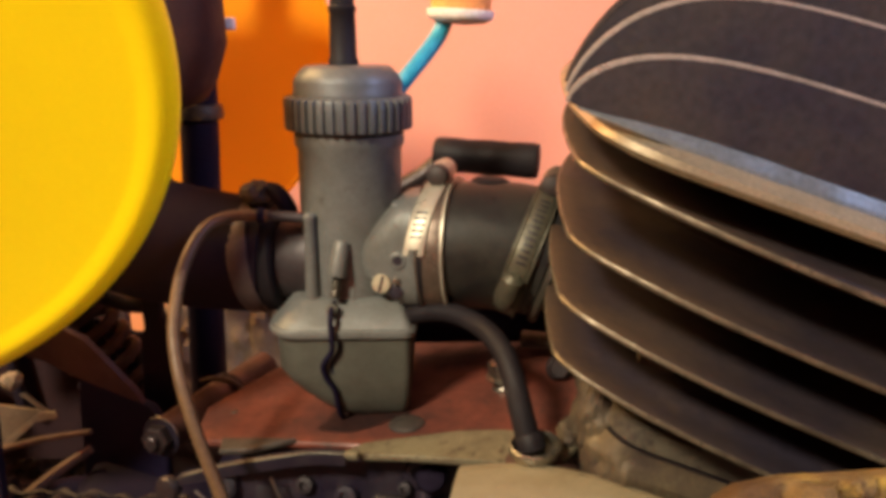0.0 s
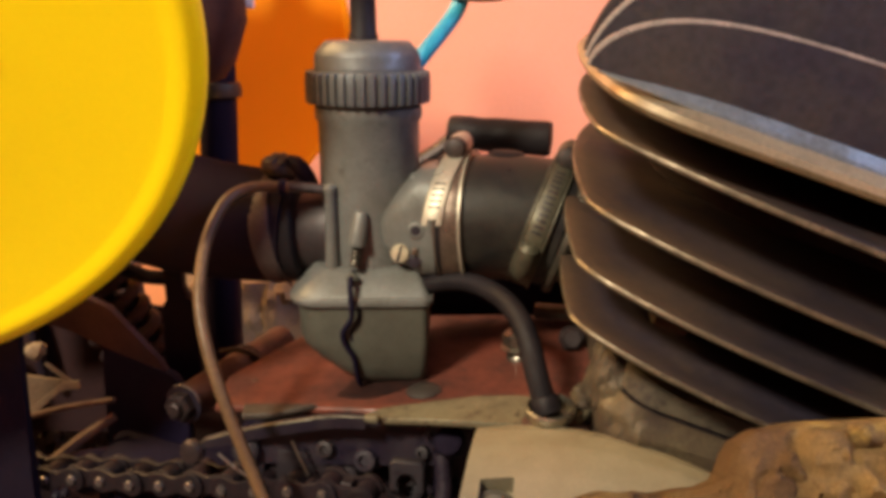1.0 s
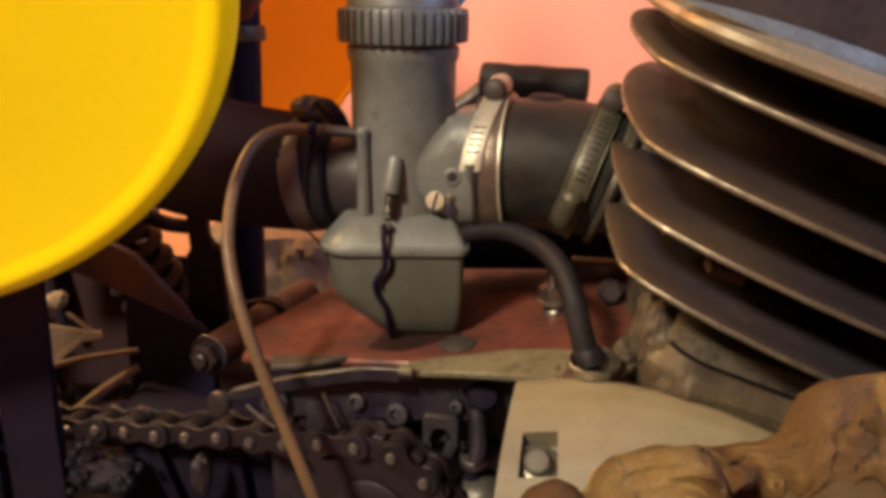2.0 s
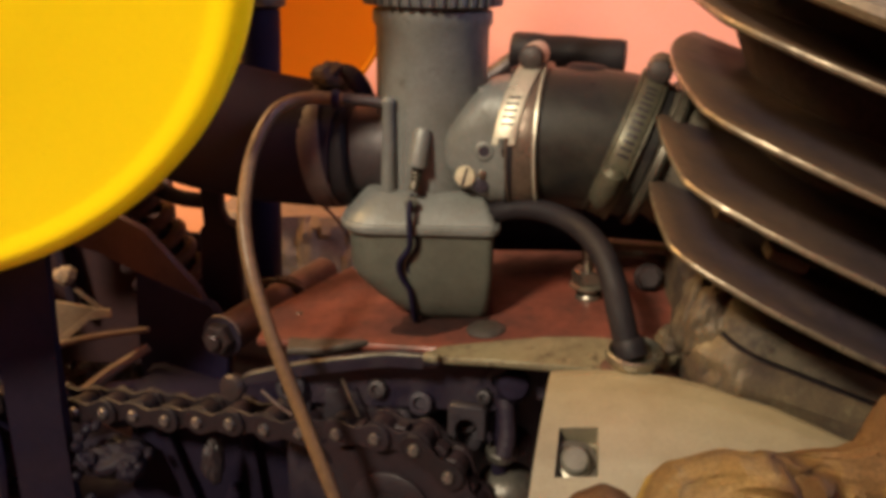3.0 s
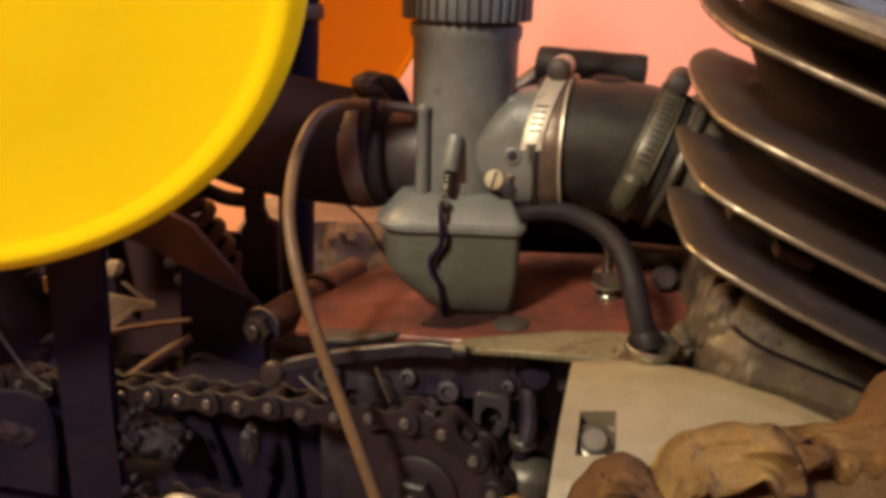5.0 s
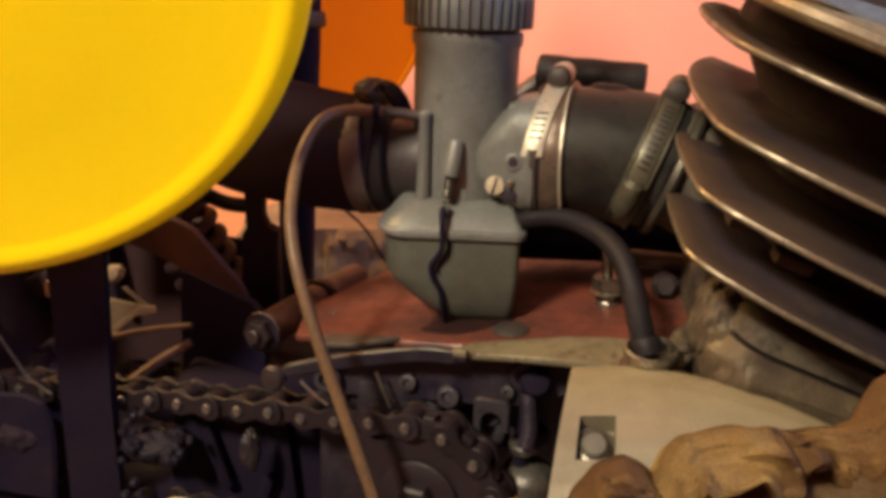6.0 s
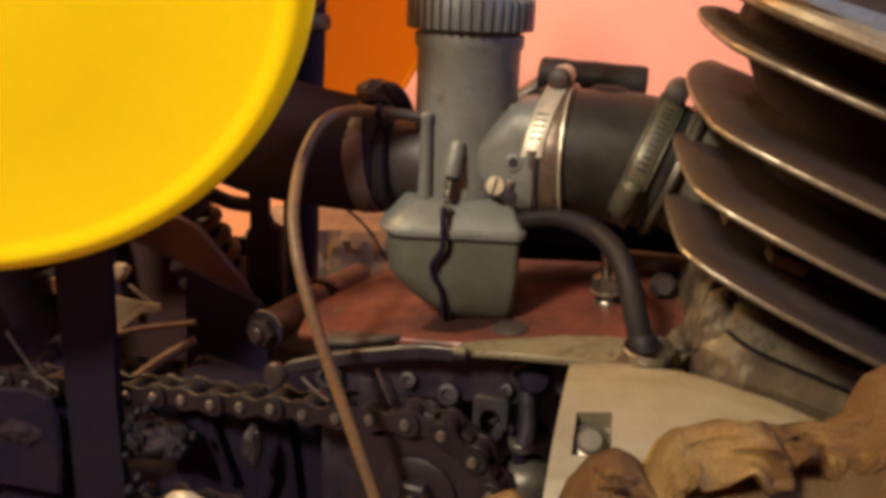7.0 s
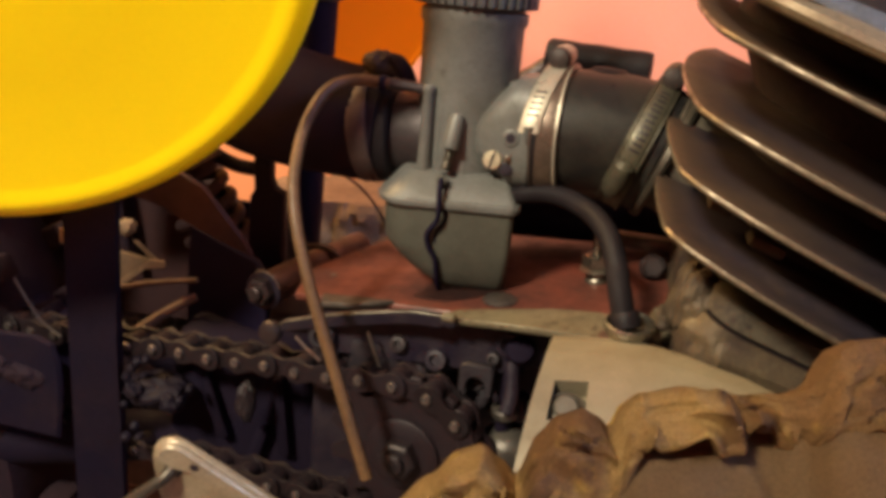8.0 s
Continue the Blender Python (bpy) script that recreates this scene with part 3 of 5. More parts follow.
bowl = skin([bowl_loop(*a) for a in (
    (-31, -15, 262, 288, 370.4, 3, 6), (-36, -12.6, 258, 292, 371.6, 3.2, 8), (-42.4, -11.4, 255, 295, 375.2, 3.0, 10), (-49.4, -10.9, 253, 297, 380.4, 2.8, 12), (-54.6, -10.7, 251.8, 298.2, 385.6, 2.7, 13), (-56.2, -10.6, 251.4, 298.6, 388.4, 2.6, 13), (-56.7, -10.6, 251, 299, 402, 2.6, 13))])
part("float_bowl", bowl, "bowl_zinc", carb, "tapered greenish-grey float bowl")
seam = skin([bowl_loop(*a) for a in (
    (-57, -10.6, 250.8, 299.2, 402.0, 3.2, 11, 0.01), (-58.6, -9.0, 249.4, 300.6, 402.8, 3.8, 12, 0.01), (-58.9, -8.7, 249.1, 300.9, 404.4, 4, 12, 0.01), (-58.4, -9.2, 249.5, 300.5, 405.4, 3.8, 12, 0.01),
    (-57.6, -10, 250.2, 299.8, 405.6, 3.6, 12, 0.01))])
part("bowl_seam", seam, "cast_zinc", carb, "rolled seam of the float bowl")
deck = skin([bowl_loop(*a) for a in (
    (-57.6, -10.0, 250.2, 299.8, 405.5, 2.2, 11, 0.01), (-57.2, -10.4, 250.6, 299.4, 406.2, 2.0, 11, 0.01), (-51, -14.2, 257.4, 292.6, 413.4, 1.6, 8, 0.01), (-49.5, -15.5, 259, 291, 414.0, 1.6, 8, 0.01))])
part("bowl_deck", deck, "cast_zinc", carb)
part("bowl_plug", lathe([(7, 367.6), (8.4, 368.2), (8.4, 370.4), (7, 371.4)], (-29, 274, 0), (0, 0, 1), 24), "grease", carb)

# wire bail that holds the bowl
part("bail_wire", tube([(-36.2, 258, 412.6), (-36.4, 251.5, 412.3), (-36.4, 248.2, 409.5), (-36.0, 247.6, 403), (-36.4, 248.6, 398.6), (-39.4, 249.4, 393.5), (-38.6, 250.2, 388.5), (-36.2, 251.0, 384), (-35.4, 252.8, 377.5), (-34.6, 256.5, 371.5), (-33, 262, 368.6)], 0.95, 10), "black_steel", carb, "black spring wire bail")
# thinner black line standing in for the wire's shadow on the bowl
part("bail_wire", tube([(-34.2, 250.4, 403), (-34.0, 250.9, 398), (-36.8, 251.4, 392.6), (-35.8, 252.2, 387.5), (-33.8, 253.2, 382)], 0.55, 8), "black_steel", carb)
part("bail_eye", lathe([(0.9, -2.0), (1.9, -1.8), (2.0, 1.0), (1.4, 1.5), (0.8, 1.6)], (-36.2, 252.6, 411.8), (0, -0.9, 0.35), 20), "bowl_zinc", carb)

# vent post, with the nipple that carries the amber hose
part("vent_post", lathe([(2.5, 413.0), (2.3, 420), (1.9, 439.5), (2.2, 440.2), (2.1, 441.6), (1.2, 442.4)], (-43.6, 260.2, 0), (0, 0, 1), 18), "cast_zinc", carb, "upright cast vent post")
part("vent_nipple", tube([(-43, 262, 440.0), (-52, 262, 440.9), (-61, 262.2, 441.2)], 1.8, 12), "band_copper", carb)
# idle boss with its spring and screw
part("idle_boss", lathe([(1.2, 0), (2.3, 0.5), (2.7, 1.8), (2.9, 6), (3.2, 11.2), (2.9, 12.0)], (-32.9, 257.8, 433.8), (-0.14, -0.22, -0.95), 22), "cast_zinc", carb, "tapered idle screw boss")
for k in range(4):
    part("spring_coil", lathe([(1.5, -0.45), (2.1, 0), (1.5, 0.45)], Vector((-34.4, 255.8, 422.6)) + k * Vector((-0.14, -0.22, -0.95)) * 1.45, (-0.14, -0.2, -0.95), 18), "steel_dull", carb)
part("idle_screw", lathe([(1.3, 0), (1.4, 6.5), (1.7, 7), (1.7, 8), (1.2, 8.5)], (-34.3, 255.9, 423.5), (-0.14, -0.22, -0.95), 16), "steel_dull", carb)
# body web behind the idle boss
part("body_web", skin([[Vector(p) for p in ((-41, 262, z), (-38.5, 257.8 + (z - 413) * 0.05, z), (-29.5, 257.4 + (z - 413) * 0.07, z), (-27, 262, z))] for z in (413, 424, 434, 440)]), "cast_zinc", carb)

# slotted mixture screw
SC, SA = Vector((-20.0, 253.6, 420.4)), Vector((-0.12, -0.97, 0.12)).normalized()
screw = part("mixture_screw", lathe([(2.0, -7), (2.0, -1.0), (3.1, -0.8), (3.2, 0.4), (2.9, 1.0), (1.2, 1.15)], SC, SA, 24), "brass", carb, "slotted brass mixture screw")
sm = frame_of(SC + SA * 1.18, SA, (0.25, 0, 1))
# dark strip laid on the head, painting the shade of its slot
part("slot", block(SC + SA * 1.1, (0.75, 5.4, 0.5), (sm.to_3x3() @ Matrix.Rotation(radians(90), 3, "Z")), 0.0), "grease", screw, smooth=False)
part("screw_boss", lathe([(4.6, -9), (4.4, -3.2), (3.8, -2.4)], SC, SA, 24), "cast_zinc", carb)
part("screw_tab", block((-15.2, 252.0, 421.6), (2.0, 1.2, 2.4), Matrix.Rotation(0.4, 3, "Y"), 0.4), "steel", carb, "small bent bright tab")
# closed dark disc, painting the shade of a hole below the tab
part("screw_hole", lathe([(1.0, -3), (2.4, -2.6), (2.5, 0.0), (1.8, 0.3), (0.6, 0.3)], (-15.2, 253.0, 418.0), (-0.1, -0.97, 0.1), 20), "grease", carb)
part("pilot_block", block((-15.2, 257.6, 420.2), (6, 8, 6), None, 1.0), "cast_zinc", carb)

# outlet cone towards the engine
out_loops = []
for s, ry, rz, shift in ((7.5, 17.2, 5.5, 0), (9, 18.6, 8.5, 0.4), (14, 19.4, 14.0, 0.8), (18.5, 19.9, 17.6, 1.0), (21, 20.1, 18.7, 1.1), (24.5, 20.2, 19.0, 1.2), (26.2, 20.2, 19.0, 1.2), (30, 19, 18.6, 1.2), (40, 18.6, 18.2, 1.2)):
    c = BC + BORE * s + Vector((0, 0, shift))
    m = frame_of(c, BORE)
    out_loops.append([m @ Vector((rz * math.copysign(abs(math.cos(a)) ** 0.5, math.cos(a)), ry * math.copysign(abs(math.sin(a)) ** 0.5, math.sin(a)), 0)) for a in (2 * math.pi * i / 40 for i in range(40))])
part("outlet", skin(out_loops), "cast_zinc", carb, "flared outlet casting")
part("ledge", block((-11.6, 263, 445.4), (11, 7, 3.0), Matrix.Rotation(-0.30, 3, "Y"), 0.9), "cast_zinc", carb)
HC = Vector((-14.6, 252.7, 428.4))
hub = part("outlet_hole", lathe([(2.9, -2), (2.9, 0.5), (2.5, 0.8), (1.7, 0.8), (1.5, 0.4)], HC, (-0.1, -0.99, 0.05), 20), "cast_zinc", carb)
# flat dark disc that paints the shade inside the hole
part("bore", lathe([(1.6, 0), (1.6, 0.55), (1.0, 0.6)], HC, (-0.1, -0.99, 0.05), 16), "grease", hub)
part("inlet", lathe([(14.6, -46), (15.2, -28), (15.4, -26.5), (14.9, -25.5), (14.9, -6)], BC + Vector((0, 1, -2)), BORE, 40), "band_copper", carb, "dull brownish inlet spigot")

# ---- rubber sleeve and clamps ----
A0 = Vector((-5, 268.4, 429.0))
sleeve = thing("rubber_sleeve", (14, 267, 405), "black rubber intake sleeve with a seam, held by two hose clamps", "hose")
part("sleeve", tube([(-6, 268.2, 429), (2, 267.6, 429.4), (12, 267, 429.8), (22, 266.4, 429.6), (31, 265.6, 428.2), (35, 265, 427.0)], 21.6, 48, 6), "rubber_hose", sleeve)
part("lip", tube([(-6.5, 268.3, 429), (-4.5, 268.1, 429)], 22.4, 48, 2), "rubber_black", sleeve)
part("seam", lathe([(2, 0), (5.6, 0.4), (6.6, 1.6), (5.2, 2.6), (2, 2.8)], (16, 270, 449.6), (0.05, 0, 1), 24), "rubber_black", sleeve)


def hose_clamp(name, centre, axis, r, width, slot_from, slot_to, screw_at, mat, label, band_mat, skew=0.0, pitch=4.6, worm=None):
    """A worm-drive hose clamp: band, slotted tail with a forked end, screw housing and capped screw."""
    ob = thing(name, Vector(centre) - Vector((0, 0, r)), label, "hose clamp", "hose clamps on the intake")
    m = frame_of(centre, axis, (0, 0, 1))
    w = width / 2
    part("band", lathe([(r - 0.2, -w), (r + 0.55, -w), (r + 0.75, -w + 0.4), (r + 0.75, w - 0.4), (r + 0.55, w), (r - 0.2, w)], centre, axis, 56), band_mat, ob)
    for side in (-1, 1):
        part("rolled_edge", lathe([(r + 0.3, side * w - 0.5), (r + 1.25, side * w - 0.35), (r + 1.3, side * w + 0.3), (r + 0.3, side * w + 0.5)], centre, axis, 56), mat if side > 0 else band_mat, ob)
    end = slot_to + 7

    def arc(a0, a1, rr, ww, hh, n=14, mid=0.0):
        loops = []
        for i in range(n + 1):
            g = a0 + (a1 - a0) * i / n
            a = radians(g)
            d, z = Vector((math.cos(a), math.sin(a), 0)), Vector((0, 0, 1))
            slide = mid + skew * max(0.0, (g - 12) / (end - 12))
            loops.append([m @ (d * (rr + dh) + z * (slide + dz)) for dh, dz in ((0, -ww), (hh * 0.7, -ww), (hh, -ww * 0.86), (hh, ww * 0.86), (hh * 0.7, ww), (0, ww))])
        return skin(loops)
    tail = part("tail", arc(10, end, r + 0.9, w * 0.82, 0.9, 20), mat, ob, "slotted bright tail")
    for mid in (-0.58, 0.58):
        part("prong", arc(end - 0.3, end + 5, r + 0.9, w * 0.24, 0.8, 4, mid * w), mat, tail)
    n = int(abs(slot_to - slot_from) / pitch)
    for i in range(n):
        a = slot_from + (slot_to - slot_from) * (i + 0.5) / n
        # dark strips on the tail stand in for shaded slots
        part("slot", arc(a - 0.8, a + 0.8, r + 1.62, w * 0.46, 0.35, 1), "grease", tail)
    a = radians(screw_at)
    d = Vector((math.cos(a), math.sin(a), 0))
    t = Vector((-math.sin(a), math.cos(a), 0))
    part("housing", lathe([(2.4, -5), (3.6, -4.6), (3.9, 0), (3.6, 4.6), (2.6, 5)], m @ (d * (r + 3.4)), (m.to_3x3() @ t), 20), mat, ob, "domed screw housing")
    part("screw_head", lathe([(3.0, 0), (3.6, 0.5), (3.8, 2.4), (3.2, 3.8), (1.8, 4.4), (0.6, 4.6)], m @ (d * (r + 3.4) + t * 4.2), (m.to_3x3() @ t), 22), "clamp_cap", ob, "dull brown rounded screw head")
    part("screw_head", lathe([(2.9, 0), (3.2, 0.4), (3.0, 2.8), (2.0, 4.0), (0.6, 4.3)], m @ (d * (r + 3.6) - t * 4.8), (m.to_3x3() @ -t), 18), "clamp_cap", ob)
    if worm:
        a = radians(worm)
        d = Vector((math.cos(a), math.sin(a), 0))
        t = Vector((-math.sin(a), math.cos(a), 0))
        part("worm_housing", lathe([(1.6, -7), (3.4, -5.6), (4.0, -1), (3.9, 3.2), (3.0, 5.6), (1.2, 6.6)], m @ (d * (r + 2.4) + Vector((0, 0, -0.4))), (m.to_3x3() @ t), 22), mat, ob, "long rounded worm housing")
    return ob


hose_clamp("hose_clamp", (0.9, 267.8, 429.4), (0.962, -0.24, 0.03), 22.3, 8.2, 48, 72, 3, "clamp_steel", "bright steel worm-drive hose clamp by the carburettor", "band_bronze", skew=-4.4, pitch=4.2)
hose_clamp("hose_clamp", (28.5, 266, 428.6), (0.925, -0.20, -0.33), 22.3, 7.4, 30, 88, 5, "clamp_olive", "dull steel worm-drive hose clamp by the cylinder", "clamp_olive", worm=110)

# ---- inlet hose, its band and the airbox ----
air_hose = thing("air_hose", (-92, 281, 405), "black rubber air hose with a brown band clamp", "hose")
part("lip", lathe([(15.0, 1.6), (17.4, 1.4), (18.6, 0.4), (18.9, -1.0), (18.8, -3.0), (18.9, -6)], (-56.4, 279.4, 422.4), BORE, 44), "rubber_black", air_hose, "rolled rubber lip")
part("hose", tube([(-60, 280, 422.6), (-78, 282.5, 423.6), (-95, 284.5, 425.6), (-112, 288, 429), (-126, 295, 435.5)], (20.2, 23.5), 40, 6), "hose_black", air_hose)
part("band", lathe([(19.4, -3.8), (20.6, -3.6), (20.8, -3.2), (20.8, 3.2), (20.6, 3.6), (19.4, 3.8)], (-65.4, 280.7, 423.0), (0.975, -0.135, 0.15), 44), "strap_brown", air_hose, "brown metal band clamp")
part("band_screw", casting_lump((-63, 273.5, 446.6), (6.6, 5.4, 4.2), 3.6, 0.6), "clamp_cap", air_hose, "dirty clamp screw housing")
part("band_screw", tube([(-61, 275, 447), (-57, 272, 447.2), (-53.6, 270, 444.4), (-51.6, 270, 440)], 3.0, 14), "black_steel", air_hose)

airbox = thing("airbox", (-125, 322, 420), "dark brown plastic airbox behind the number plate", "airbox")
part("shell", skin([[Vector((cx + rx * math.copysign(abs(math.cos(a)) ** 0.7, math.cos(a)), cy + ry * math.copysign(abs(math.sin(a)) ** 0.7, math.sin(a)), z)) for a in (2 * math.pi * i / 36 for i in range(36))]
                    for z, cx, rx, cy, ry in ((470, -128, 26, 318, 18), (473, -127, 34, 318, 22), (480, -126, 38, 318, 24), (495, -124, 41, 318, 25), (530, -124, 40, 318, 25), (556, -126, 34, 318, 20))]), "brown_plastic", airbox)
part("elbow", tube([(-112, 290, 430), (-124, 296, 434.6), (-134, 308, 452), (-132, 316, 476)], (23, 25), 36, 8), "hose_black", airbox)

# ---- frame ----
bike_frame = thing("motorcycle_frame", (-130, 320, 250), "black painted tubular steel motorcycle frame", "motorcycle frame")
part("seat_tube", tube([(-113, 362, 300), (-110.6, 362, 390), (-107, 362, 480), (-106.5, 362, 640)], 8.4, 24, 4), "black_steel", bike_frame)
part("collar", lathe([(8.4, 0), (10.2, 0.6), (10.4, 3), (9.8, 6.5), (8.4, 7)], (-107, 362, 462), (0, 0, 1), 28), "steel_dull", bike_frame, "grey metal collar")
part("tab", block((-87.6, 346, 502.6), (5, 4, 5), None, 0.8), "white_plastic", bike_frame, "small bright tab")
part("bracket", prism([(-8, -48), (7, -46), (7, -10), (3.4, -8), (1.8, -4), (2.2, 34), (-6, 36), (-5.5, 2), (-5.2, -9), (-7, -12)], (-110, 302, 398), (1, 0, 0), (0, 0, 1), 7, 1.0), "black_steel", bike_frame)
part("bracket_arm", tube([(-152, 305, 408), (-141.6, 303.2, 403.4), (-133, 303, 399.6), (-125, 303, 396.6), (-116, 302, 396)], 3.0, 14), "black_steel", bike_frame)
part("mount_plate", prism([(-20.8, -25), (18.8, -27), (20.8, 10.4), (14.6, 17.7), (-17.7, 26), (-19.8, 10.4)], (-121, 286, 347.5), (0.94, -0.34, 0), (0, 0, 1), 4, 0.8), "black_steel", bike_frame, "black engine mounting plate")
part("cross_tube", tube([(-24, 312, 390), (20, 308, 392), (90, 300, 396)], 12.5, 24, 4), "black_steel", bike_frame)
part("lower_rail", tube([(-230, 300, 330), (-150, 285, 292), (-60, 262, 268), (40, 240, 262)], 10, 20), "black_steel", bike_frame)

strut = thing("frame_strut", (-161, 255, 236), "dark brown-black flat steel frame strut in front of the chain run", "frame strut")
part("plate", prism([(-9.4, -98), (9.6, -98), (9.4, -40), (9.0, 0), (9.8, 30), (10.4, 60), (10.0, 100), (-9.0, 100), (-9.6, 30)], (-161.6, 253.5, 334), (0.99, 0.08, 0), (0, 0.02, 1), 4.0, 0.8), "panel_black", strut)
part("rib", tube([(-153.4, 252.6, 240), (-153.0, 252.8, 300), (-152.6, 253.0, 350), (-152.0, 253.4, 430)], 1.1, 10), "panel_black", strut, "rolled edge of the strut")
# small pale block that paints a glint beside the strut
part("tab", block((-171.2, 251, 377), (2.2, 2, 6), None, 0.6), "card_tan", strut, "pale block standing in for a glint")

gusset = thing("chain_guard", (-130, 278, 360), "flat reddish-brown steel chain guard plate", "chain guard")
part("plate", prism([(-32, 4), (-4, 20), (8, 16), (25, -4), (27, -9), (4, -4), (-14, 2)], (-132, 274, 382), (0.96, -0.28, -0.06), (0, -0.25, 0.97), 2.2, 0.5), "brown_paint", gusset)
part("back_plate", prism([(-70, 28), (-10, 44), (6, 20), (-6, 12), (-34, 2), (-72, -8)], (-132, 292, 384), (0.98, -0.2, -0.02), (0, 0, 1), 2.2, 0.5), "brown_paint", gusset)

mount = thing("engine_mount", (-95, 275, 357), "rusty red-brown engine mount tube with a dark bolt and washer", "engine mount")
part("tube", tube([(-101.4, 270, 357.5), (-92, 298, 357.2), (-79, 336, 356)], 6.6, 28, 4), "rust_brown", mount)
bolt(mount, "bolt", (-101.8, 268.8, 357.6), (-0.30, -0.95, 0.04), 5.6, 4.2, "dark_bolt", washer=7.6, stem=2.4, wmat="grease")
# bright arc on one side only, the washer's highlight built as a tube
part("washer_rim", tube([Vector((-101.8, 268.8, 357.6)) + Vector((0.95, -0.30, 0)) * 7.6 * math.sin(a) + Vector((0, 0.04, 1)) * 7.6 * math.cos(a) + Vector((-0.3, -0.95, 0.04)) * 1.15 for a in (-0.5 + 0.1 * k for k in range(19))], 0.26, 8, straight=True), "steel", mount, "bright arc standing in for the glint on the washer")
part("grommet", lathe([(6.6, 0), (7.8, 0.5), (7.8, 5), (6.6, 5.6)], (-88, 310, 356.8), (-0.3, -0.95, 0.02), 28), "rubber_black", mount)
part("clip", tube([(-96, 298, 366), (-88, 297, 367.5), (-80, 295, 365), (-76, 294, 358)], 1.1, 10), "grease", mount)

shock = thing("shock_absorber", (-135, 325, 330), "dark rear shock absorber with a greasy coil spring", "shock absorber")
AX = Vector((0.42, 0.1, -0.9)).normalized()
sm = frame_of((-158, 322, 394), AX)
coil = [sm @ Vector((13 * math.cos(a), 13 * math.sin(a), 1.35 * a)) for a in (2 * math.pi * i / 18 for i in range(18 * 7))]
part("spring", tube(coil, 2.7, 8, straight=True), "spring_brown", shock, "grimy brown coil spring")
part("damper", tube([sm @ Vector((0, 0, -20)), sm @ Vector((0, 0, 70))], 4.2, 18, 2), "black_rough", shock)
part("seat", lathe([(4, -3), (15, -2.4), (15.4, 0), (14.6, 1.2), (6, 1.6)], sm @ Vector((0, 0, -4)), AX, 28), "black_rough", shock)

# ---- amber vent hose ----
vent_hose = thing("vent_hose", (-66, 225, 330), "translucent amber-brown rubber vent hose hanging in an arc", "hose")
part("hose", tube([(-57.5, 262, 441.1), (-70, 261.5, 441.0), (-77.5, 256, 437.6), (-81.6, 246, 428), (-82, 236, 417), (-80.6, 229, 408.5), (-76.8, 222, 397), (-70, 215.5, 380), (-60.5, 210, 357), (-51.5, 205, 335), (-47.5, 202.5, 326)], 1.95, 16, 10, hollow=True), "amber_hose", vent_hose)

part("clip", lathe([(1.9, -1.4), (2.7, -1.0), (2.8, 0.6), (1.9, 1.2)], (-60, 262, 441.2), (-1, 0, 0), 18), "black_steel", vent_hose, "dark spring clip")

# ---- crankcase ----
crank = thing("crankcase", (-10, 265, 300), "engine crankcase with red-painted top and bare grey flange", "crankcase")
SU, SV = Vector((0.99, -0.03, 0.105)).normalized(), Vector((0.03, 0.995, 0.03)).normalized()
part("top", prism([(-86, -6), (-70, -9), (-46, -14), (-20, -20), (10, -26), (62, -28), (74, 0), (74, 90), (-40, 90), (-72, 44), (-88, 18)], (0, 256, 371.5), SU, SV, 2.4, 0.6), "red_paint", crank, "dirty red-painted crankcase top")
FU = Vector((0.99, -0.03, 0.128)).normalized()
part("flange", prism([(-30, -11.0), (-29, -13.4), (-26.6, -12.8), (-25.2, -14.4), (-10, -18.2), (4, -22.2), (34, -32), (44, -18), (20, -8), (6, -5.6), (-10, -6.2), (-25, -7.2), (-28.4, -9.2)], (0, 242, 374.2), FU, SV, 2.2, 0.5), "flange_alu", crank, "bare grey flange strip with chipped edges")
part("flange", prism([(-75, 5.2), (-73.6, -3.0), (-62, -4.2), (-48.6, 0.8), (-60, 3.2)], (0, 242, 373.0), SU, SV, 2.0, 0.5), "flange_dirty", crank, "greasy blackened flange strip")
part("flange_wall", prism([(-76, -5), (-26, -4), (8, -3), (8, -18), (-10, -22), (-70, -16)], (0, 240, 374), SU, (0.0, 0.1, 1), 3, 0.5), "grease", crank)
part("case_front", block((-25, 268, 318), (106, 36, 80), None, 4), "grease", crank, "greasy black crankcase wall")
part("case_rear", block((60, 300, 330), (150, 90, 80), Matrix.Rotation(-0.1, 3, "Y"), 6), "cast_alu", crank)
# webs and bosses on the wall behind the chain
for x, z, w, hgt in ((-58, 352, 10, 22), (-34, 356, 16, 18), (-12, 350, 8, 34)):
    part("web", block((x, 246, z), (w, 12, hgt), None, 1.5), "grease", crank)
for x, y, z, r, ln in ((-6, 236, 362, 5.0, 10), (-30, 240, 362, 3.4, 8), (-16, 240, 352, 4.2, 10)):
    part("boss", lathe([(r, 0), (r, ln - 1), (r - 0.8, ln), (r * 0.5, ln), (r * 0.45, ln - 2)], (x, y + 8, z), (-0.2, -0.97, 0.05), 24), "grease", crank)
for x, z, r, ln, mt in ((-16.8, 346.4, 4.6, 5, "oily_metal"), (-4.8, 359, 3.6, 5, "grease"), (-2.4, 337, 4.2, 6, "oily_metal"), (-44, 356, 3.4, 5, "oily_metal"), (-30.4, 352, 4.4, 6, "grease"), (-11, 355, 2.6, 7, "oily_metal")):
    part("boss", lathe([(r + 0.8, -6), (r, 0), (r * 0.96, ln - 1.2), (r * 0.8, ln), (r * 0.45, ln + 0.2), (r * 0.4, ln - 1.2)], (x, 240, z), (-0.22, -0.93, 0.3), 20), mt, crank)
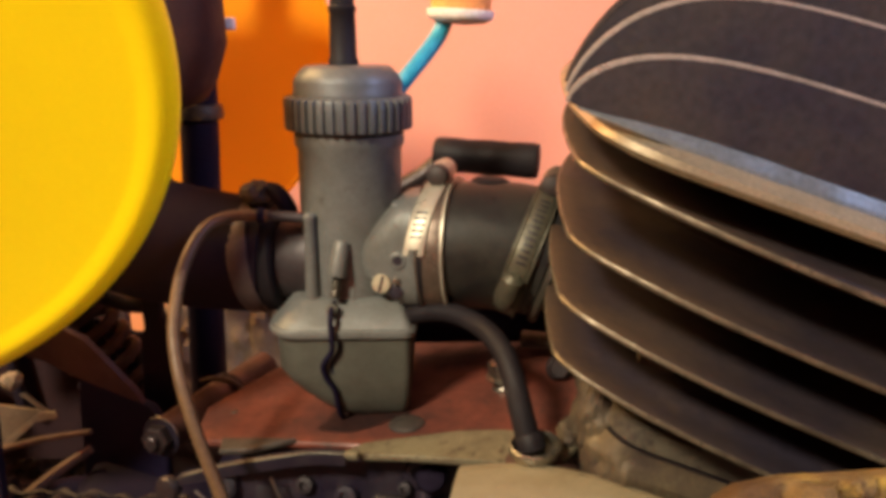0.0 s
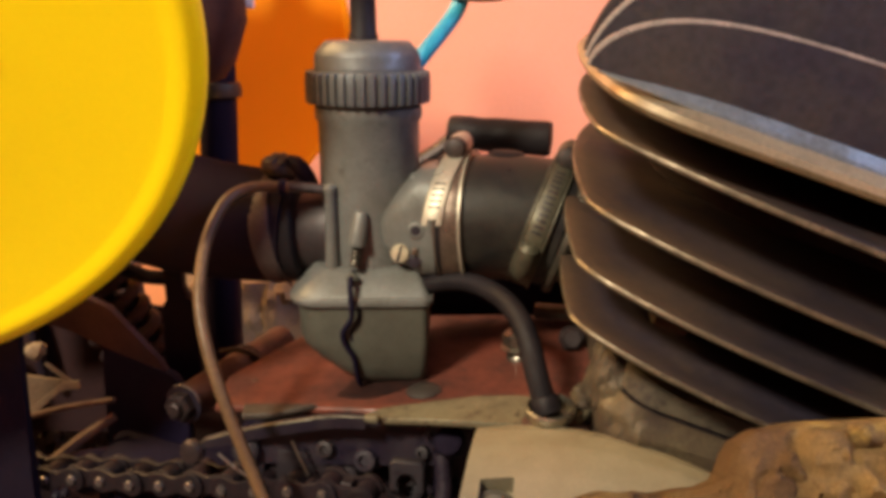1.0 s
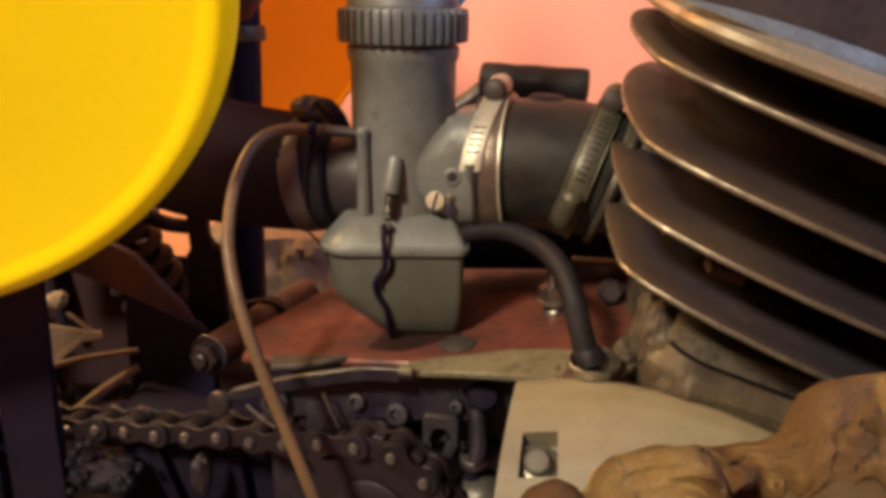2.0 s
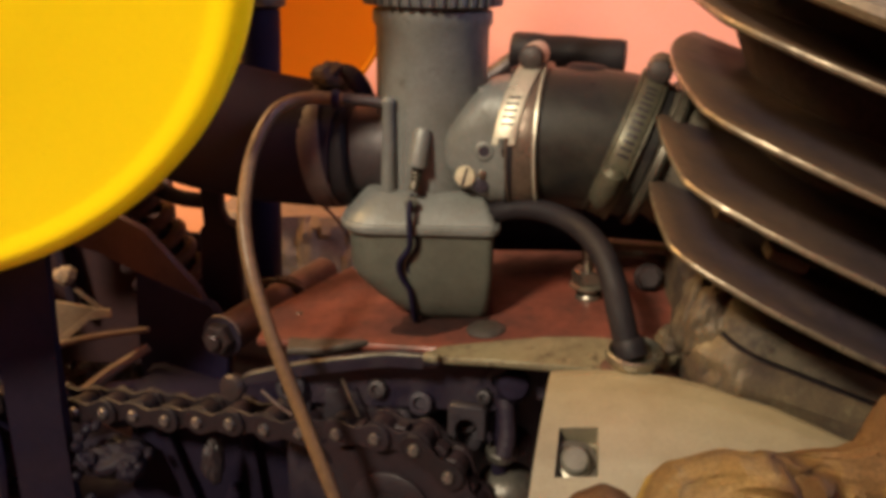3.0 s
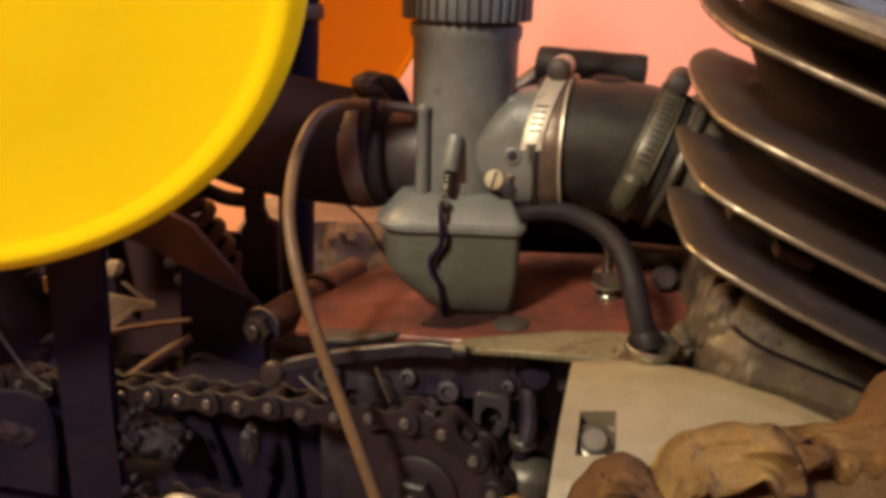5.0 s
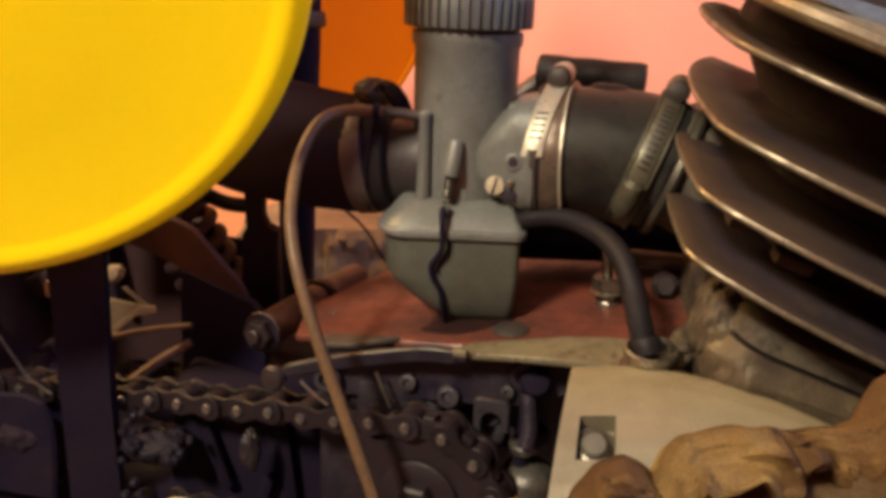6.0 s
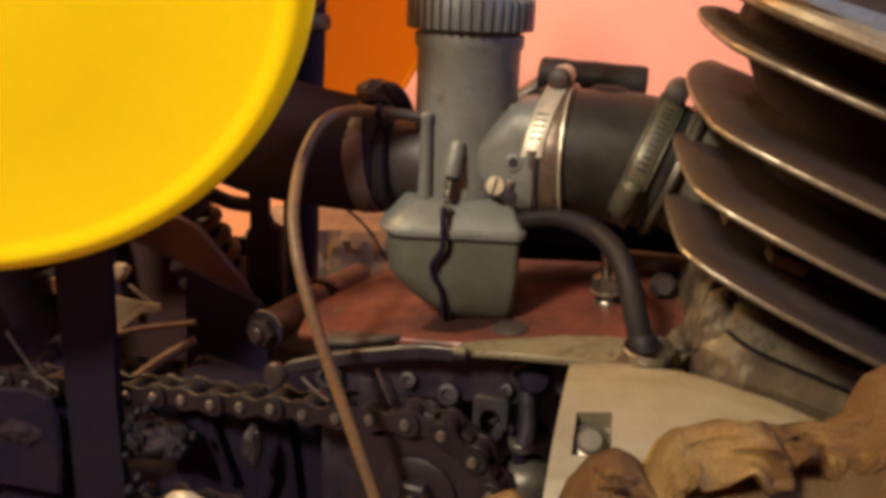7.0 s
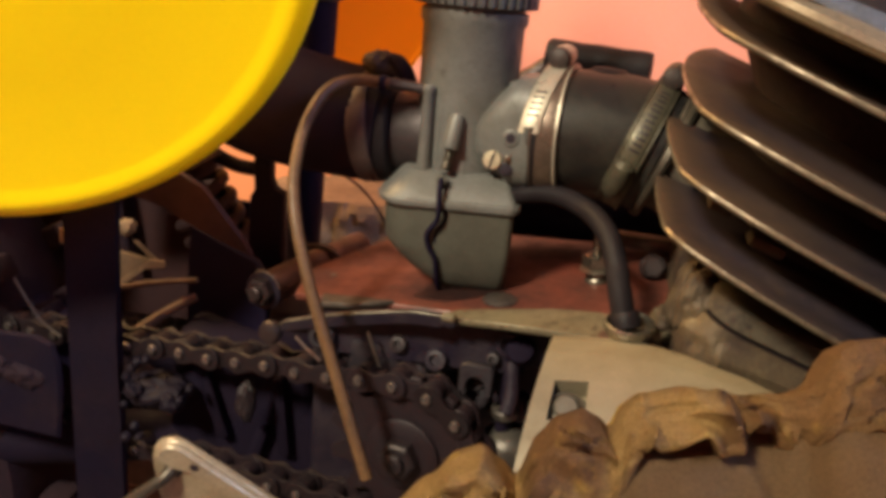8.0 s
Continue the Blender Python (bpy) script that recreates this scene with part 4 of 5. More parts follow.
for x, z, w, hgt in ((-22, 360, 7, 10), (-38, 348, 9, 7), (-9, 344, 5, 14)):
    part("web", block((x, 242, z), (w, 8, hgt), Matrix.Rotation(0.15, 3, "Y"), 1.4), "grease", crank)
arch = [(-5.8, -5.4), (-5.8, 4.0), (-4.6, 5.2), (4.6, 5.2), (5.8, 4.0), (5.8, -5.4), (4.0, -5.4)] + [(4.0 * math.cos(0.1 * math.pi * k), -2.6 + 4.4 * math.sin(0.1 * math.pi * k)) for k in range(11)] + [(-4.0, -5.4)]
part("arch_block", prism(arch, (-16.6, 233, 350.6), (0.98, -0.2, 0), (0, 0.1, 1), 4.0, 0.6), "case_grey", crank, "arched casting block behind the chain")
part("rib", tube([(-6, 232, 358), (-5, 228, 348), (-6, 226, 342)], 2.6, 14), "grease", crank)
part("case_bolt", lathe([(2.2, 0), (6.0, 0.4), (6.2, 1.4), (5.2, 2.2), (1.5, 2.4)], (-12, 249, 371.4), (-0.08, 0, 1), 28), "flange_dirty", crank, "flat round bolt head")
# irregular dark patch standing in for the shadow under the float bowl
shade_edge = [(14 * (1 + 0.22 * math.sin(2 * a) + 0.15 * math.sin(5 * a + 1)) * math.cos(a), 9 * (1 + 0.2 * math.cos(3 * a)) * math.sin(a)) for a in (2 * math.pi * i / 40 for i in range(40))]
part("oil_stain", prism(shade_edge, (-27, 257, 371.1), SU, SV, 0.35), "contact_shade", crank, "dark patch painting the bowl's shadow under the carburettor")
part("stud", lathe([(3.2, -2), (3.2, 1.2), (1.6, 1.4), (1.6, 4.4), (1.2, 5)], (-75.2, 271, 361.5), (-0.1, 0, 1), 18), "steel_dull", crank)
nut = part("nut_stack", lathe([(4.0, -1.4), (4.3, -1.0), (4.3, 1.0), (4.0, 1.4)], (21.9, 268.5, 376.8), (-0.1, 0, 1), 24), "steel", crank, "bright nut and washers on a stud")
bm = bmesh.new()
for h, r, k in ((2.4, 3.4, 2.4), (5.0, 6.6, 1.4), (6.6, 5.8, 4.6)):
    lathe([(r * 0.9, 0), (r, 0.4), (r, k - 0.4), (r * 0.9, k)], (21.9, 268.5, 376.8 + h - 1), (-0.1, 0, 1), 6 if k > 2 else 24, bm=bm)
lathe([(1.8, 0), (1.8, 18), (1.2, 18.6)], (21.9, 268.5, 377), (-0.1, 0, 1), 14, bm=bm)
part("nut", bm, "steel", nut)
part("oil_spigot", lathe([(6.2, -6), (6.6, -2.6), (7.5, -1.2), (7.8, 0.0), (7.5, 1.2), (6.8, 1.5), (6.3, 0.2), (5.8, -1.5)], (26.6, 213, 383.6), (-0.06, -0.12, 1), 32), "steel", crank, "bright ring of the breather spigot")
part("spigot_skirt", lathe([(15, -5), (12.6, -2.0), (9.6, 1.0), (7.6, 3.2), (6.8, 4.6)], (27.0, 214, 376.6), (-0.06, -0.12, 1), 32), "rust_brown", crank)
neck = []
STEPS = ((46, 150, 60, 130, 20, -118), (40, 148, 50, 128, 18, -96), (34, 146, 41, 128, 15, -80), (31, 143, 35, 128, 13, -68), (28.5, 142, 33.6, 128, 12, -58), (29.8, 141, 35, 127, 11, -51.6))
for a, b in zip(STEPS, STEPS[1:]):
    for m in range(8 if b is STEPS[-1] else 7):
        mixed = [p + (q - p) * m / 7 for p, q in zip(a, b)]
        ring = [CYL @ Vector((u, v, mixed[5])) for u, v in rounded(*mixed[:5], 12)]
        fine = [p.lerp(q, w / 6) for p, q in zip(ring, ring[1:] + ring[:1]) for w in range(6)]
        calm = 1 - (m / 7 if b is STEPS[-1] else 0.0)
        loop = []
        for q in fine:
            k = q * 0.075
            fold = noise.noise(k * 2.6 + Vector((3, 1, 5)))
            rough = 0.7 * noise.noise(k * 5.5) + 0.4 * noise.noise(k * 12)
            loop.append(q + calm * (CN * 1.2 * noise.noise(k) + CU * (2.4 * noise.noise(k + Vector((7, 2, 1))) + 1.2 * rough) - CV * (2.0 * noise.noise(k * 1.6) + 1.6 * abs(fold) + rough)))
        neck.append(loop)
part("neck", skin(neck), "neck_cast", crank, "lumpy cast neck under the cylinder")
for x, z, w, hgt in ((-53.2, 350, 17, 12), (-16.4, 348, 12, 12), (-30, 356, 10, 8), (-70, 351, 9, 9)):
    part("web", block((x, 241.5, z), (w, 9, hgt), Matrix.Rotation(0.08, 3, "Y"), 1.2), "case_grey", crank)
for x, z, r in ((-17, 341, 5.6), (-71, 356, 5.0), (-37, 346, 3.8)):
    part("boss", lathe([(r + 1.2, -5), (r, 0), (r * 0.95, 3.4), (r * 0.7, 4.4), (r * 0.5, 4.4), (r * 0.42, 2.0)], (x, 239, z), (-0.2, -0.95, 0.22), 24), "case_grey", crank)
part("cast_boss", casting_lump((46.4, 222, 390), (8.8, 9, 15), 3.1, 1.5), "neck_cast", crank, "oily lumpy cast boss beside the spigot")
part("cast_boss", casting_lump((51, 212.5, 380.5), (7, 6.5, 6.0), 5.7, 0.0), "cast_alu", crank)
part("cast_boss", casting_lump((43.6, 209.5, 393.5), (5.6, 5.6, 10.5), 8.3, 0.8), "neck_cast", crank)
part("cast_boss", casting_lump((39, 224, 381), (4.6, 6, 6.5), 1.3, 0.0), "neck_cast", crank)
# bent clutch lever that lies along the flange
arm = thing("clutch_lever", (-60, 238, 355), "bent greasy steel clutch lever lying along the crankcase flange", "lever")
ARM = spline([(-91, 239.5, 353), (-88, 238.4, 357), (-84.8, 236.8, 360.4), (-78.4, 236.0, 362.8), (-71.2, 235.0, 365.2), (-58.4, 232.0, 369.2), (-41.6, 230.0, 372.8), (-30.4, 228.0, 373.6)], 8)
bar = []
for i, p in enumerate(ARM):
    deep = 2.0 + 2.4 * min(1.0, i / (0.55 * len(ARM)))
    bar.append([p + Vector(q) for q in ((0, 1.6, -deep), (0, -0.6, -deep), (0, -1.0, -0.5), (0, -0.5, 0.1), (0, 1.1, 0.2), (0, 1.6, -0.4))])
part("arm", skin(bar), "grease", arm)
# bright strip painting the light that catches the arm's upper edge
part("worn_edge", tube([p + Vector((0, -0.7, -0.1)) for p in ARM[4:]], 0.42, 8, straight=True), "steel_dull", arm, "thin bright strip for the light on the upper edge")
part("knuckle", lathe([(2.2, 0), (3.8, 0.6), (4.4, 3.2), (3.6, 4.6), (1.6, 5.0)], (-89, 240, 355), (-0.3, -0.95, 0.1), 22), "dark_bolt", arm)
part("pivot", block((-28.0, 227.0, 373.4), (5, 3.4, 2.6), Matrix.Rotation(-0.3, 3, "Z"), 1.2), "flange_alu", arm)
part("split_pin", tube([Vector((-80, 234, 356.6)), Vector((-80, 234, 356.6)) + Vector((5, -1, -4.2)), Vector((-80, 234, 356.6)) + Vector((9.4, -1.6, -7.2))], 0.5, 8), "steel", arm)
part("split_pin", tube([(-54.8, 232, 362.4), (-52.6, 231.4, 357), (-50.0, 231, 350.6)], 0.5, 8), "steel", arm)

stay = thing("engine_stay", (40, 284, 380), "dull grey steel stay bolted behind the breather hose", "stay")
part("rod", tube([(30, 288, 388), (40, 284, 388.6), (50, 281, 389)], 3.2, 18, 3), "steel_dull", stay)
bolt(stay, "bolt", (41.6, 272, 383), (-0.1, -0.9, 0.3), 4.0, 3.4, "dark_bolt", washer=4.8, wmat="dark_bolt")

# breather hose
breather = thing("breather_hose", (14, 232, 386), "thick black rubber breather hose curving into the crankcase", "hose")
part("hose", tube([(-18, 266, 405), (-10.4, 256.8, 408.6), (-3.2, 252.8, 411), (3.2, 248.8, 411.8), (9.6, 243.2, 411), (14.6, 236.0, 409.4), (18.4, 229, 406.0), (20.9, 222.5, 400.4), (22.6, 217.5, 393.4), (25.2, 213.8, 384)], (3.1, 3.6), 22, 8), "rubber_black", breather)

part("cuff", lathe([(3.6, -3), (4.3, -2.6), (4.4, 1.0), (3.7, 2.2)], (25.2, 213.8, 385.4), (-0.3, 0.35, 1), 24), "rubber_black", breather, "swollen rubber end of the hose")

# ---- chain and sprocket ----
CXD = Vector((0.957, -0.290, 0.0)).normalized()
CND = Vector((-0.290, -0.957, 0.0)).normalized()
CZD = Vector((0, 0, 1))
SPC = Vector((-38.5, 228.8, 321.2))
PITCH, SR, STEP = 12.6, 26.33, 27.692
RUN = Vector((0.957, -0.290, 0.128)).normalized()
chain = thing("drive_chain", (-60, 228, 300), "greasy dark roller drive chain running over the front sprocket", "chain")
sprocket = thing("front_sprocket", SPC - Vector((0, 0, 22)), "greasy dark front sprocket with a large hexagon nut", "sprocket")

track = []
first = SPC + CXD * SR * math.cos(radians(99.5)) + CZD * SR * math.sin(radians(99.5))
for k in range(17, 0, -1):
    track.append(first - RUN * PITCH * k + CZD * 0.5 * math.sin(1.9 * k))
for k in range(8):
    a = radians(99.5 - STEP * k)
    track.append(SPC + CXD * SR * math.cos(a) + CZD * SR * math.sin(a))
last = track[-1]
for k in range(1, 18):
    track.append(last - CXD * PITCH * k - CZD * 0.9 * k)


def link_plate(bm, off, thick, r, waist):
    pts = []
    for i in range(9):
        a = radians(90 + 180 * i / 8)
        pts.append((-PITCH / 2 + r * math.cos(a), r * math.sin(a)))
    pts.append((0, -waist))
    for i in range(9):
        a = radians(-90 + 180 * i / 8)
        pts.append((PITCH / 2 + r * math.cos(a), r * math.sin(a)))
    pts.append((0, waist))
    prism(pts, (0, off, 0), (1, 0, 0), (0, 0, 1), thick, 0.25, bm=bm)


def link_mesh(name, outer):
    bm = bmesh.new()
    if outer:
        link_plate(bm, -4.6, 1.2, 4.6, 2.9)
        link_plate(bm, 5.8, 1.2, 4.6, 2.9)
    else:
        link_plate(bm, -3.0, 1.2, 4.8, 3.1)
        link_plate(bm, 4.2, 1.2, 4.8, 3.1)
        for s in (-1, 1):
            lathe([(4.0, -2.6), (4.05, -2.2), (4.05, 2.2), (4.0, 2.6)], (s * PITCH / 2, 0, 0), (0, 1, 0), 16, bm=bm)
    return finish(name, bm, ("chain_steel",))


def finish(name, bm, mats):
    for v in bm.verts:
        v.co *= U
    bmesh.ops.recalc_face_normals(bm, faces=bm.faces)
    me = bpy.data.meshes.new(name)
    for f in bm.faces:
        f.smooth = True
    bm.to_mesh(me)
    bm.free()
    for n in mats:
        me.materials.append(MATS[n])
    me.set_sharp_from_angle(angle=radians(35))
    return me


outer_me, inner_me = link_mesh("outer_link", True), link_mesh("inner_link", False)
bm = bmesh.new()
lathe([(1.9, -6.6), (1.9, 6.3), (1.6, 7.0), (0.5, 7.2)], (0, 0, 0), (0, -1, 0), 14, bm=bm)
pin_me = finish("pin", bm, ("pin_steel",))
for k in range(len(track) - 1):
    p, q = track[k], track[k + 1]
    x = (q - p).normalized()
    y = -CND
    z = x.cross(y).normalized()
    m = Matrix((x, y, z)).transposed().to_4x4()
    m.translation = at(*((p + q) / 2)) - chain.location
    outer = k % 2 == 0
    link = new("outer_link" if outer else "inner_link", outer_me if outer else inner_me)
    link.parent = chain
    link.matrix_local = m
    if outer:
        for s in (-1, 1):
            pin = new("pin", pin_me)
            pin.parent = link
            pin.location = (s * PITCH / 2 * U, 0, 0)

teeth = []
for i in range(13):
    for da, r in ((-0.5, SR - 3.9), (-0.28, SR - 2.6), (-0.12, SR + 3.0), (0.12, SR + 3.0), (0.28, SR - 2.6)):
        a = radians(99.5 - STEP / 2 + STEP * (i + da))
        teeth.append((r * math.cos(a), r * math.sin(a)))
part("disc", prism(teeth, SPC - CND * 2.2, CXD, CZD, 4.4, 0.4), "chain_steel", sprocket)
part("lock_washer", lathe([(6, 0), (13, 0.2), (13.4, 1.4), (12.6, 2.0), (6, 2.0)], SPC + CND * 2.2, CND, 32), "chain_steel", sprocket)
bolt(sprocket, "nut", SPC + CND * 4.2, CND, 7.0, 5.0, "oily_metal", stem=2.5)

# upright clutch spindle beside the chain
rod = thing("clutch_spindle", (-5.5, 233, 320), "dull steel clutch spindle with a domed foot and a collar", "spindle")
part("foot", lathe([(9.6, -8), (9.4, -3), (8.2, -0.6), (6.0, 1.0), (3.2, 1.8)], (-4.4, 234, 330.2), (-0.06, -0.05, 1), 32), "shaft_metal", rod, "bright domed foot")
part("collar", lathe([(3.0, -2.4), (4.6, -2.0), (4.8, 0.4), (4.2, 1.2), (2.6, 1.6)], (-6.2, 233, 339.4), (-0.06, -0.1, 1), 24), "shaft_metal", rod)
# shaft and knob are coloured near-black for the shade they stand in
part("shaft", lathe([(2.6, -10), (2.6, 2), (3.2, 4), (3.0, 12), (3.6, 16), (3.4, 20)], (-6.0, 234, 340), (0.06, 0.05, 1), 20), "black_rough", rod)
part("knob", lathe([(2.4, -4), (4.6, -3), (5.2, 0), (4.4, 2.6), (2.0, 3.6)], (-3.6, 233, 361.6), (-0.1, -0.7, 0.6), 24), "black_rough", rod)

# ---- engine side cover ----
cover = thing("engine_cover", (50, 180, 300), "cream-grey cast aluminium engine cover with a recessed bolt", "engine cover")
NI, NJ = 84, 84
prof = [(0, 0), (4, 0.6), (12, 0.2), (24, -2.2), (34, -5.5), (44, -11.5), (52, -20), (57, -32), (60, -50), (61, -85)]


def along(s):
    f = s * (len(prof) - 1)
    k = min(int(f), len(prof) - 2)
    t = f - k
    (a, b), (c, d) = prof[k], prof[k + 1]
    return a + (c - a) * t, b + (d - b) * t


bm = bmesh.new()
grid = []
for i in range(NI + 1):
    s = i / NI
    x = 5 + 105 * s
    yb = 214 - 0.20 * (x - 5) - 0.0042 * (x - 5) ** 2
    d = x - 5
    zb = 377 + 0.07 * d + 2.6 * math.sin(math.pi * min(d, 78) / 52) - 0.10 * max(0, d - 52)
    row = []
    for j in range(NJ + 1):
        d, h = along(j / NJ)
        row.append(bm.verts.new((x - (1 - s) ** 6 * (d * 0.19), yb - d * (1 - 0.25 * s), zb + h)))
    grid.append(row)
# the pocket is a block of cells pushed in, with upright walls
wide = [i for i in range(NI + 1) if 4.0 <= grid[i][34].co.x <= 14.6]
tall = [j for j in range(NJ + 1) if 175.0 <= grid[wide[len(wide) // 2]][j].co.y <= 188.6]
i0, i1, j0, j1 = wide[0], wide[-1], tall[0], tall[-1]
floor_v = {(i, j): bm.verts.new(grid[i][j].co + Vector((0.5, 2.4, -6.2))) for i in range(i0, i1 + 1) for j in range(j0, j1 + 1)}
for i in range(NI):
    for j in range(NJ):
        if i0 <= i < i1 and j0 <= j < j1:
            bm.faces.new((floor_v[i, j], floor_v[i + 1, j], floor_v[i + 1, j + 1], floor_v[i, j + 1]))
        else:
            bm.faces.new((grid[i][j], grid[i + 1][j], grid[i + 1][j + 1], grid[i][j + 1]))
for i in range(i0, i1):
    for j in (j0, j1):
        bm.faces.new((grid[i][j], grid[i + 1][j], floor_v[i + 1, j], floor_v[i, j]))
for j in range(j0, j1):
    for i in (i0, i1):
        bm.faces.new((grid[i][j], grid[i][j + 1], floor_v[i, j + 1], floor_v[i, j]))
# a rolled lip along the free edge
lip = [bm.verts.new(v.co + Vector((1.2, 1.0, -2.2))) for v in grid[0]]
lip2 = [bm.verts.new(v.co + Vector((4.0, 2.0, -3.0))) for v in grid[0]]
for j in range(NJ):
    bm.faces.new((grid[0][j], grid[0][j + 1], lip[j + 1], lip[j]))
    bm.faces.new((lip[j], lip[j + 1], lip2[j + 1], lip2[j]))
back = [bm.verts.new((r[0].co.x, r[0].co.y + 5, r[0].co.z - 30)) for r in grid]
for i in range(NI):
    bm.faces.new((grid[i][0], grid[i + 1][0], back[i + 1], back[i]))
part("shell", bm, "cover_alu", cover)
bolt(cover, "bolt", (8.5, 183.2, 368.0), (-0.08, -0.55, 0.83), 4.6, 1.6, "steel_dull", washer=6.4, stem=0.0, wmat="steel_dull")
part("bolt_tip", lathe([(3.3, 0), (3.5, 0.3), (3.4, 1.5), (2.8, 2.1), (0.3, 2.2)], Vector((8.5, 183.2, 368.0)) + Vector((-0.08, -0.55, 0.83)) * 2.8, (-0.08, -0.55, 0.83), 24), "bolt_grey", cover, "rounded bright bolt tip")

# ---- gear lever below ----
lever = thing("gear_lever", (-90, 200, 265), "pale aluminium lever plate with a folded edge, holes and a rod", "lever")
LU, LV = Vector((1, 0, 0)), Vector((0, -0.2, 0.98)).normalized()
LN = LU.cross(LV)
LO = Vector((0, 200, 325))
plate = [(-114.6, 3.0), (-113.8, 6.8), (-112, 9.4), (-109.6, 10.7), (-107, 11.2), (-104.4, 10.6), (-90, 0.4), (-77.6, -9), (-50, -28), (-56, -60), (-112.4, -60), (-113.4, -30), (-114.2, -12), (-114.8, -2)]
part("plate", prism(plate, LO, LU, LV, 3, 0.9), "lever_alu", lever, "pale worn aluminium plate")
edge = [(-112.8, 5.5), (-111.4, 9.0), (-109.2, 10.5), (-107, 11.0), (-104.4, 10.4), (-90, 0.2), (-77.6, -9.2), (-50, -28.2), (-53, -33), (-84.8, -11), (-97.6, -2.0), (-104, 1.6), (-109, 2.2)]
part("folded_edge", prism(edge, LO + LN * 2.6, LU, LV, 2.6, 1.1), "lever_alu", lever, "folded bright edge")
# dark discs and a patch laid on the plate paint the shade of its holes
part("hole", lathe([(0.4, 0), (1.35, 0), (1.35, 0.3), (0.4, 0.35)], LO + LN * 5.2 + LU * -100 + LV * 3.6, LN, 16), "grease", lever)
part("slot", prism([(-93, -14), (-84, -15), (-82, -24), (-94, -24)], LO + LN * 2.9, LU, LV, 0.35), "grease", lever)
part("link_rod", tube([LO + LN * 1 + LU * -107 + LV * 0.5, LO + LN * 6 + LU * -110.5 - LV * 2.4, LO + LN * 8 + LU * -118 - LV * 8.5, LO + LN * 9 + LU * -128 - LV * 17, LO + LN * 8 + LU * -146 - LV * 24], 2.0, 14), "steel_dull", lever)
part("rod_hole", lathe([(0.5, 0), (3.0, 0), (3.0, 0.3), (0.5, 0.35)], LO + LN * 2.9 + LU * -108 - LV * 1.0, LN, 20), "grease", lever)

# ---- clutter low behind the chain ----
for i, (x, y, z) in enumerate(((-147, 250, 321), (-151, 251, 314), (-128, 249, 319), (-144, 248, 331), (-146, 246, 302))):
    lump = thing("greasy_fitting", (x, y, z - 8), "grease-covered small metal fitting below the chain", "fitting", "greasy fittings below the chain")
    bm = bmesh.new()
    for k in range(3):
        lathe([(0.6, -2), (1.7 - 0.2 * k, -1.6), (2.1 - 0.3 * k, 0), (1.6 - 0.2 * k, 1.3), (0.7, 1.8)], (x + 2.6 * k - 2, y + 1.5 * math.sin(3 * k + i), z + 2.4 * math.cos(2.1 * k + i)), (0.3 - 0.15 * i, -0.8, 0.5 * math.sin(i + k)), 7 + i % 3, bm=bm)
    part("body", bm, "wet_grease", lump)
collar = thing("pivot_casting", (-139, 252, 304), "greasy dark lumpy swing arm pivot casting", "pivot")
part("casting", casting_lump((-139, 255, 316), (11.5, 7, 7.0), 4.4, 1.5), "wet_grease", collar)
part("cap", casting_lump((-131.5, 249.6, 315), (4.4, 4, 4.0), 7.7, 0.0), "wet_grease", collar)
part("rim", casting_lump((-146, 250, 318), (4.0, 4, 3.6), 9.1, 0.0), "wet_grease", collar)

hook = thing("chain_roller", (-102, 248, 312), "oily dark chain roller bracket below the chain", "bracket")
part("bracket", casting_lump((-102.4, 250, 319.5), (3.8, 4, 8.4), 2.9, 0.6), "oily_metal", hook)

spoke = thing("steel_rod", (-181, 249, 341), "thin bluish bare steel rod beside the strut", "rod")
part("rod", tube([(-190.6, 250, 358.6), (-189.6, 249.6, 356.8), (-185.6, 249.6, 349.6), (-182.4, 249.6, 344.0), (-179.2, 249.6, 340.8), (-174, 249.6, 337)], 0.6, 8), "steel_dull", spoke)

# dark sheet added where the chain run is lost in darkness
dark_screen = thing("chain_screen", (-215, 238, 296), "dark sheet added beside the strut to hide the chain run", "chain guard")
part("shell", prism([(-60, -26), (38, -30), (40, -8), (39.5, 2), (37, 9), (30, 11.5), (0, 10), (-60, 3)], (-212, 252, 326), (0.985, -0.1, 0), (0, 0.04, 1), 3.0, 1.2), "panel_black", dark_screen)
part("boss", casting_lump((-187, 247, 320), (9, 3.2, 5.0), 2.2, 1.0), "tyre_rubber", dark_screen, "muddy brown boss")
part("boss", casting_lump((-200, 248, 323), (7, 3.0, 4.4), 6.2, 0.0), "tyre_rubber", dark_screen)

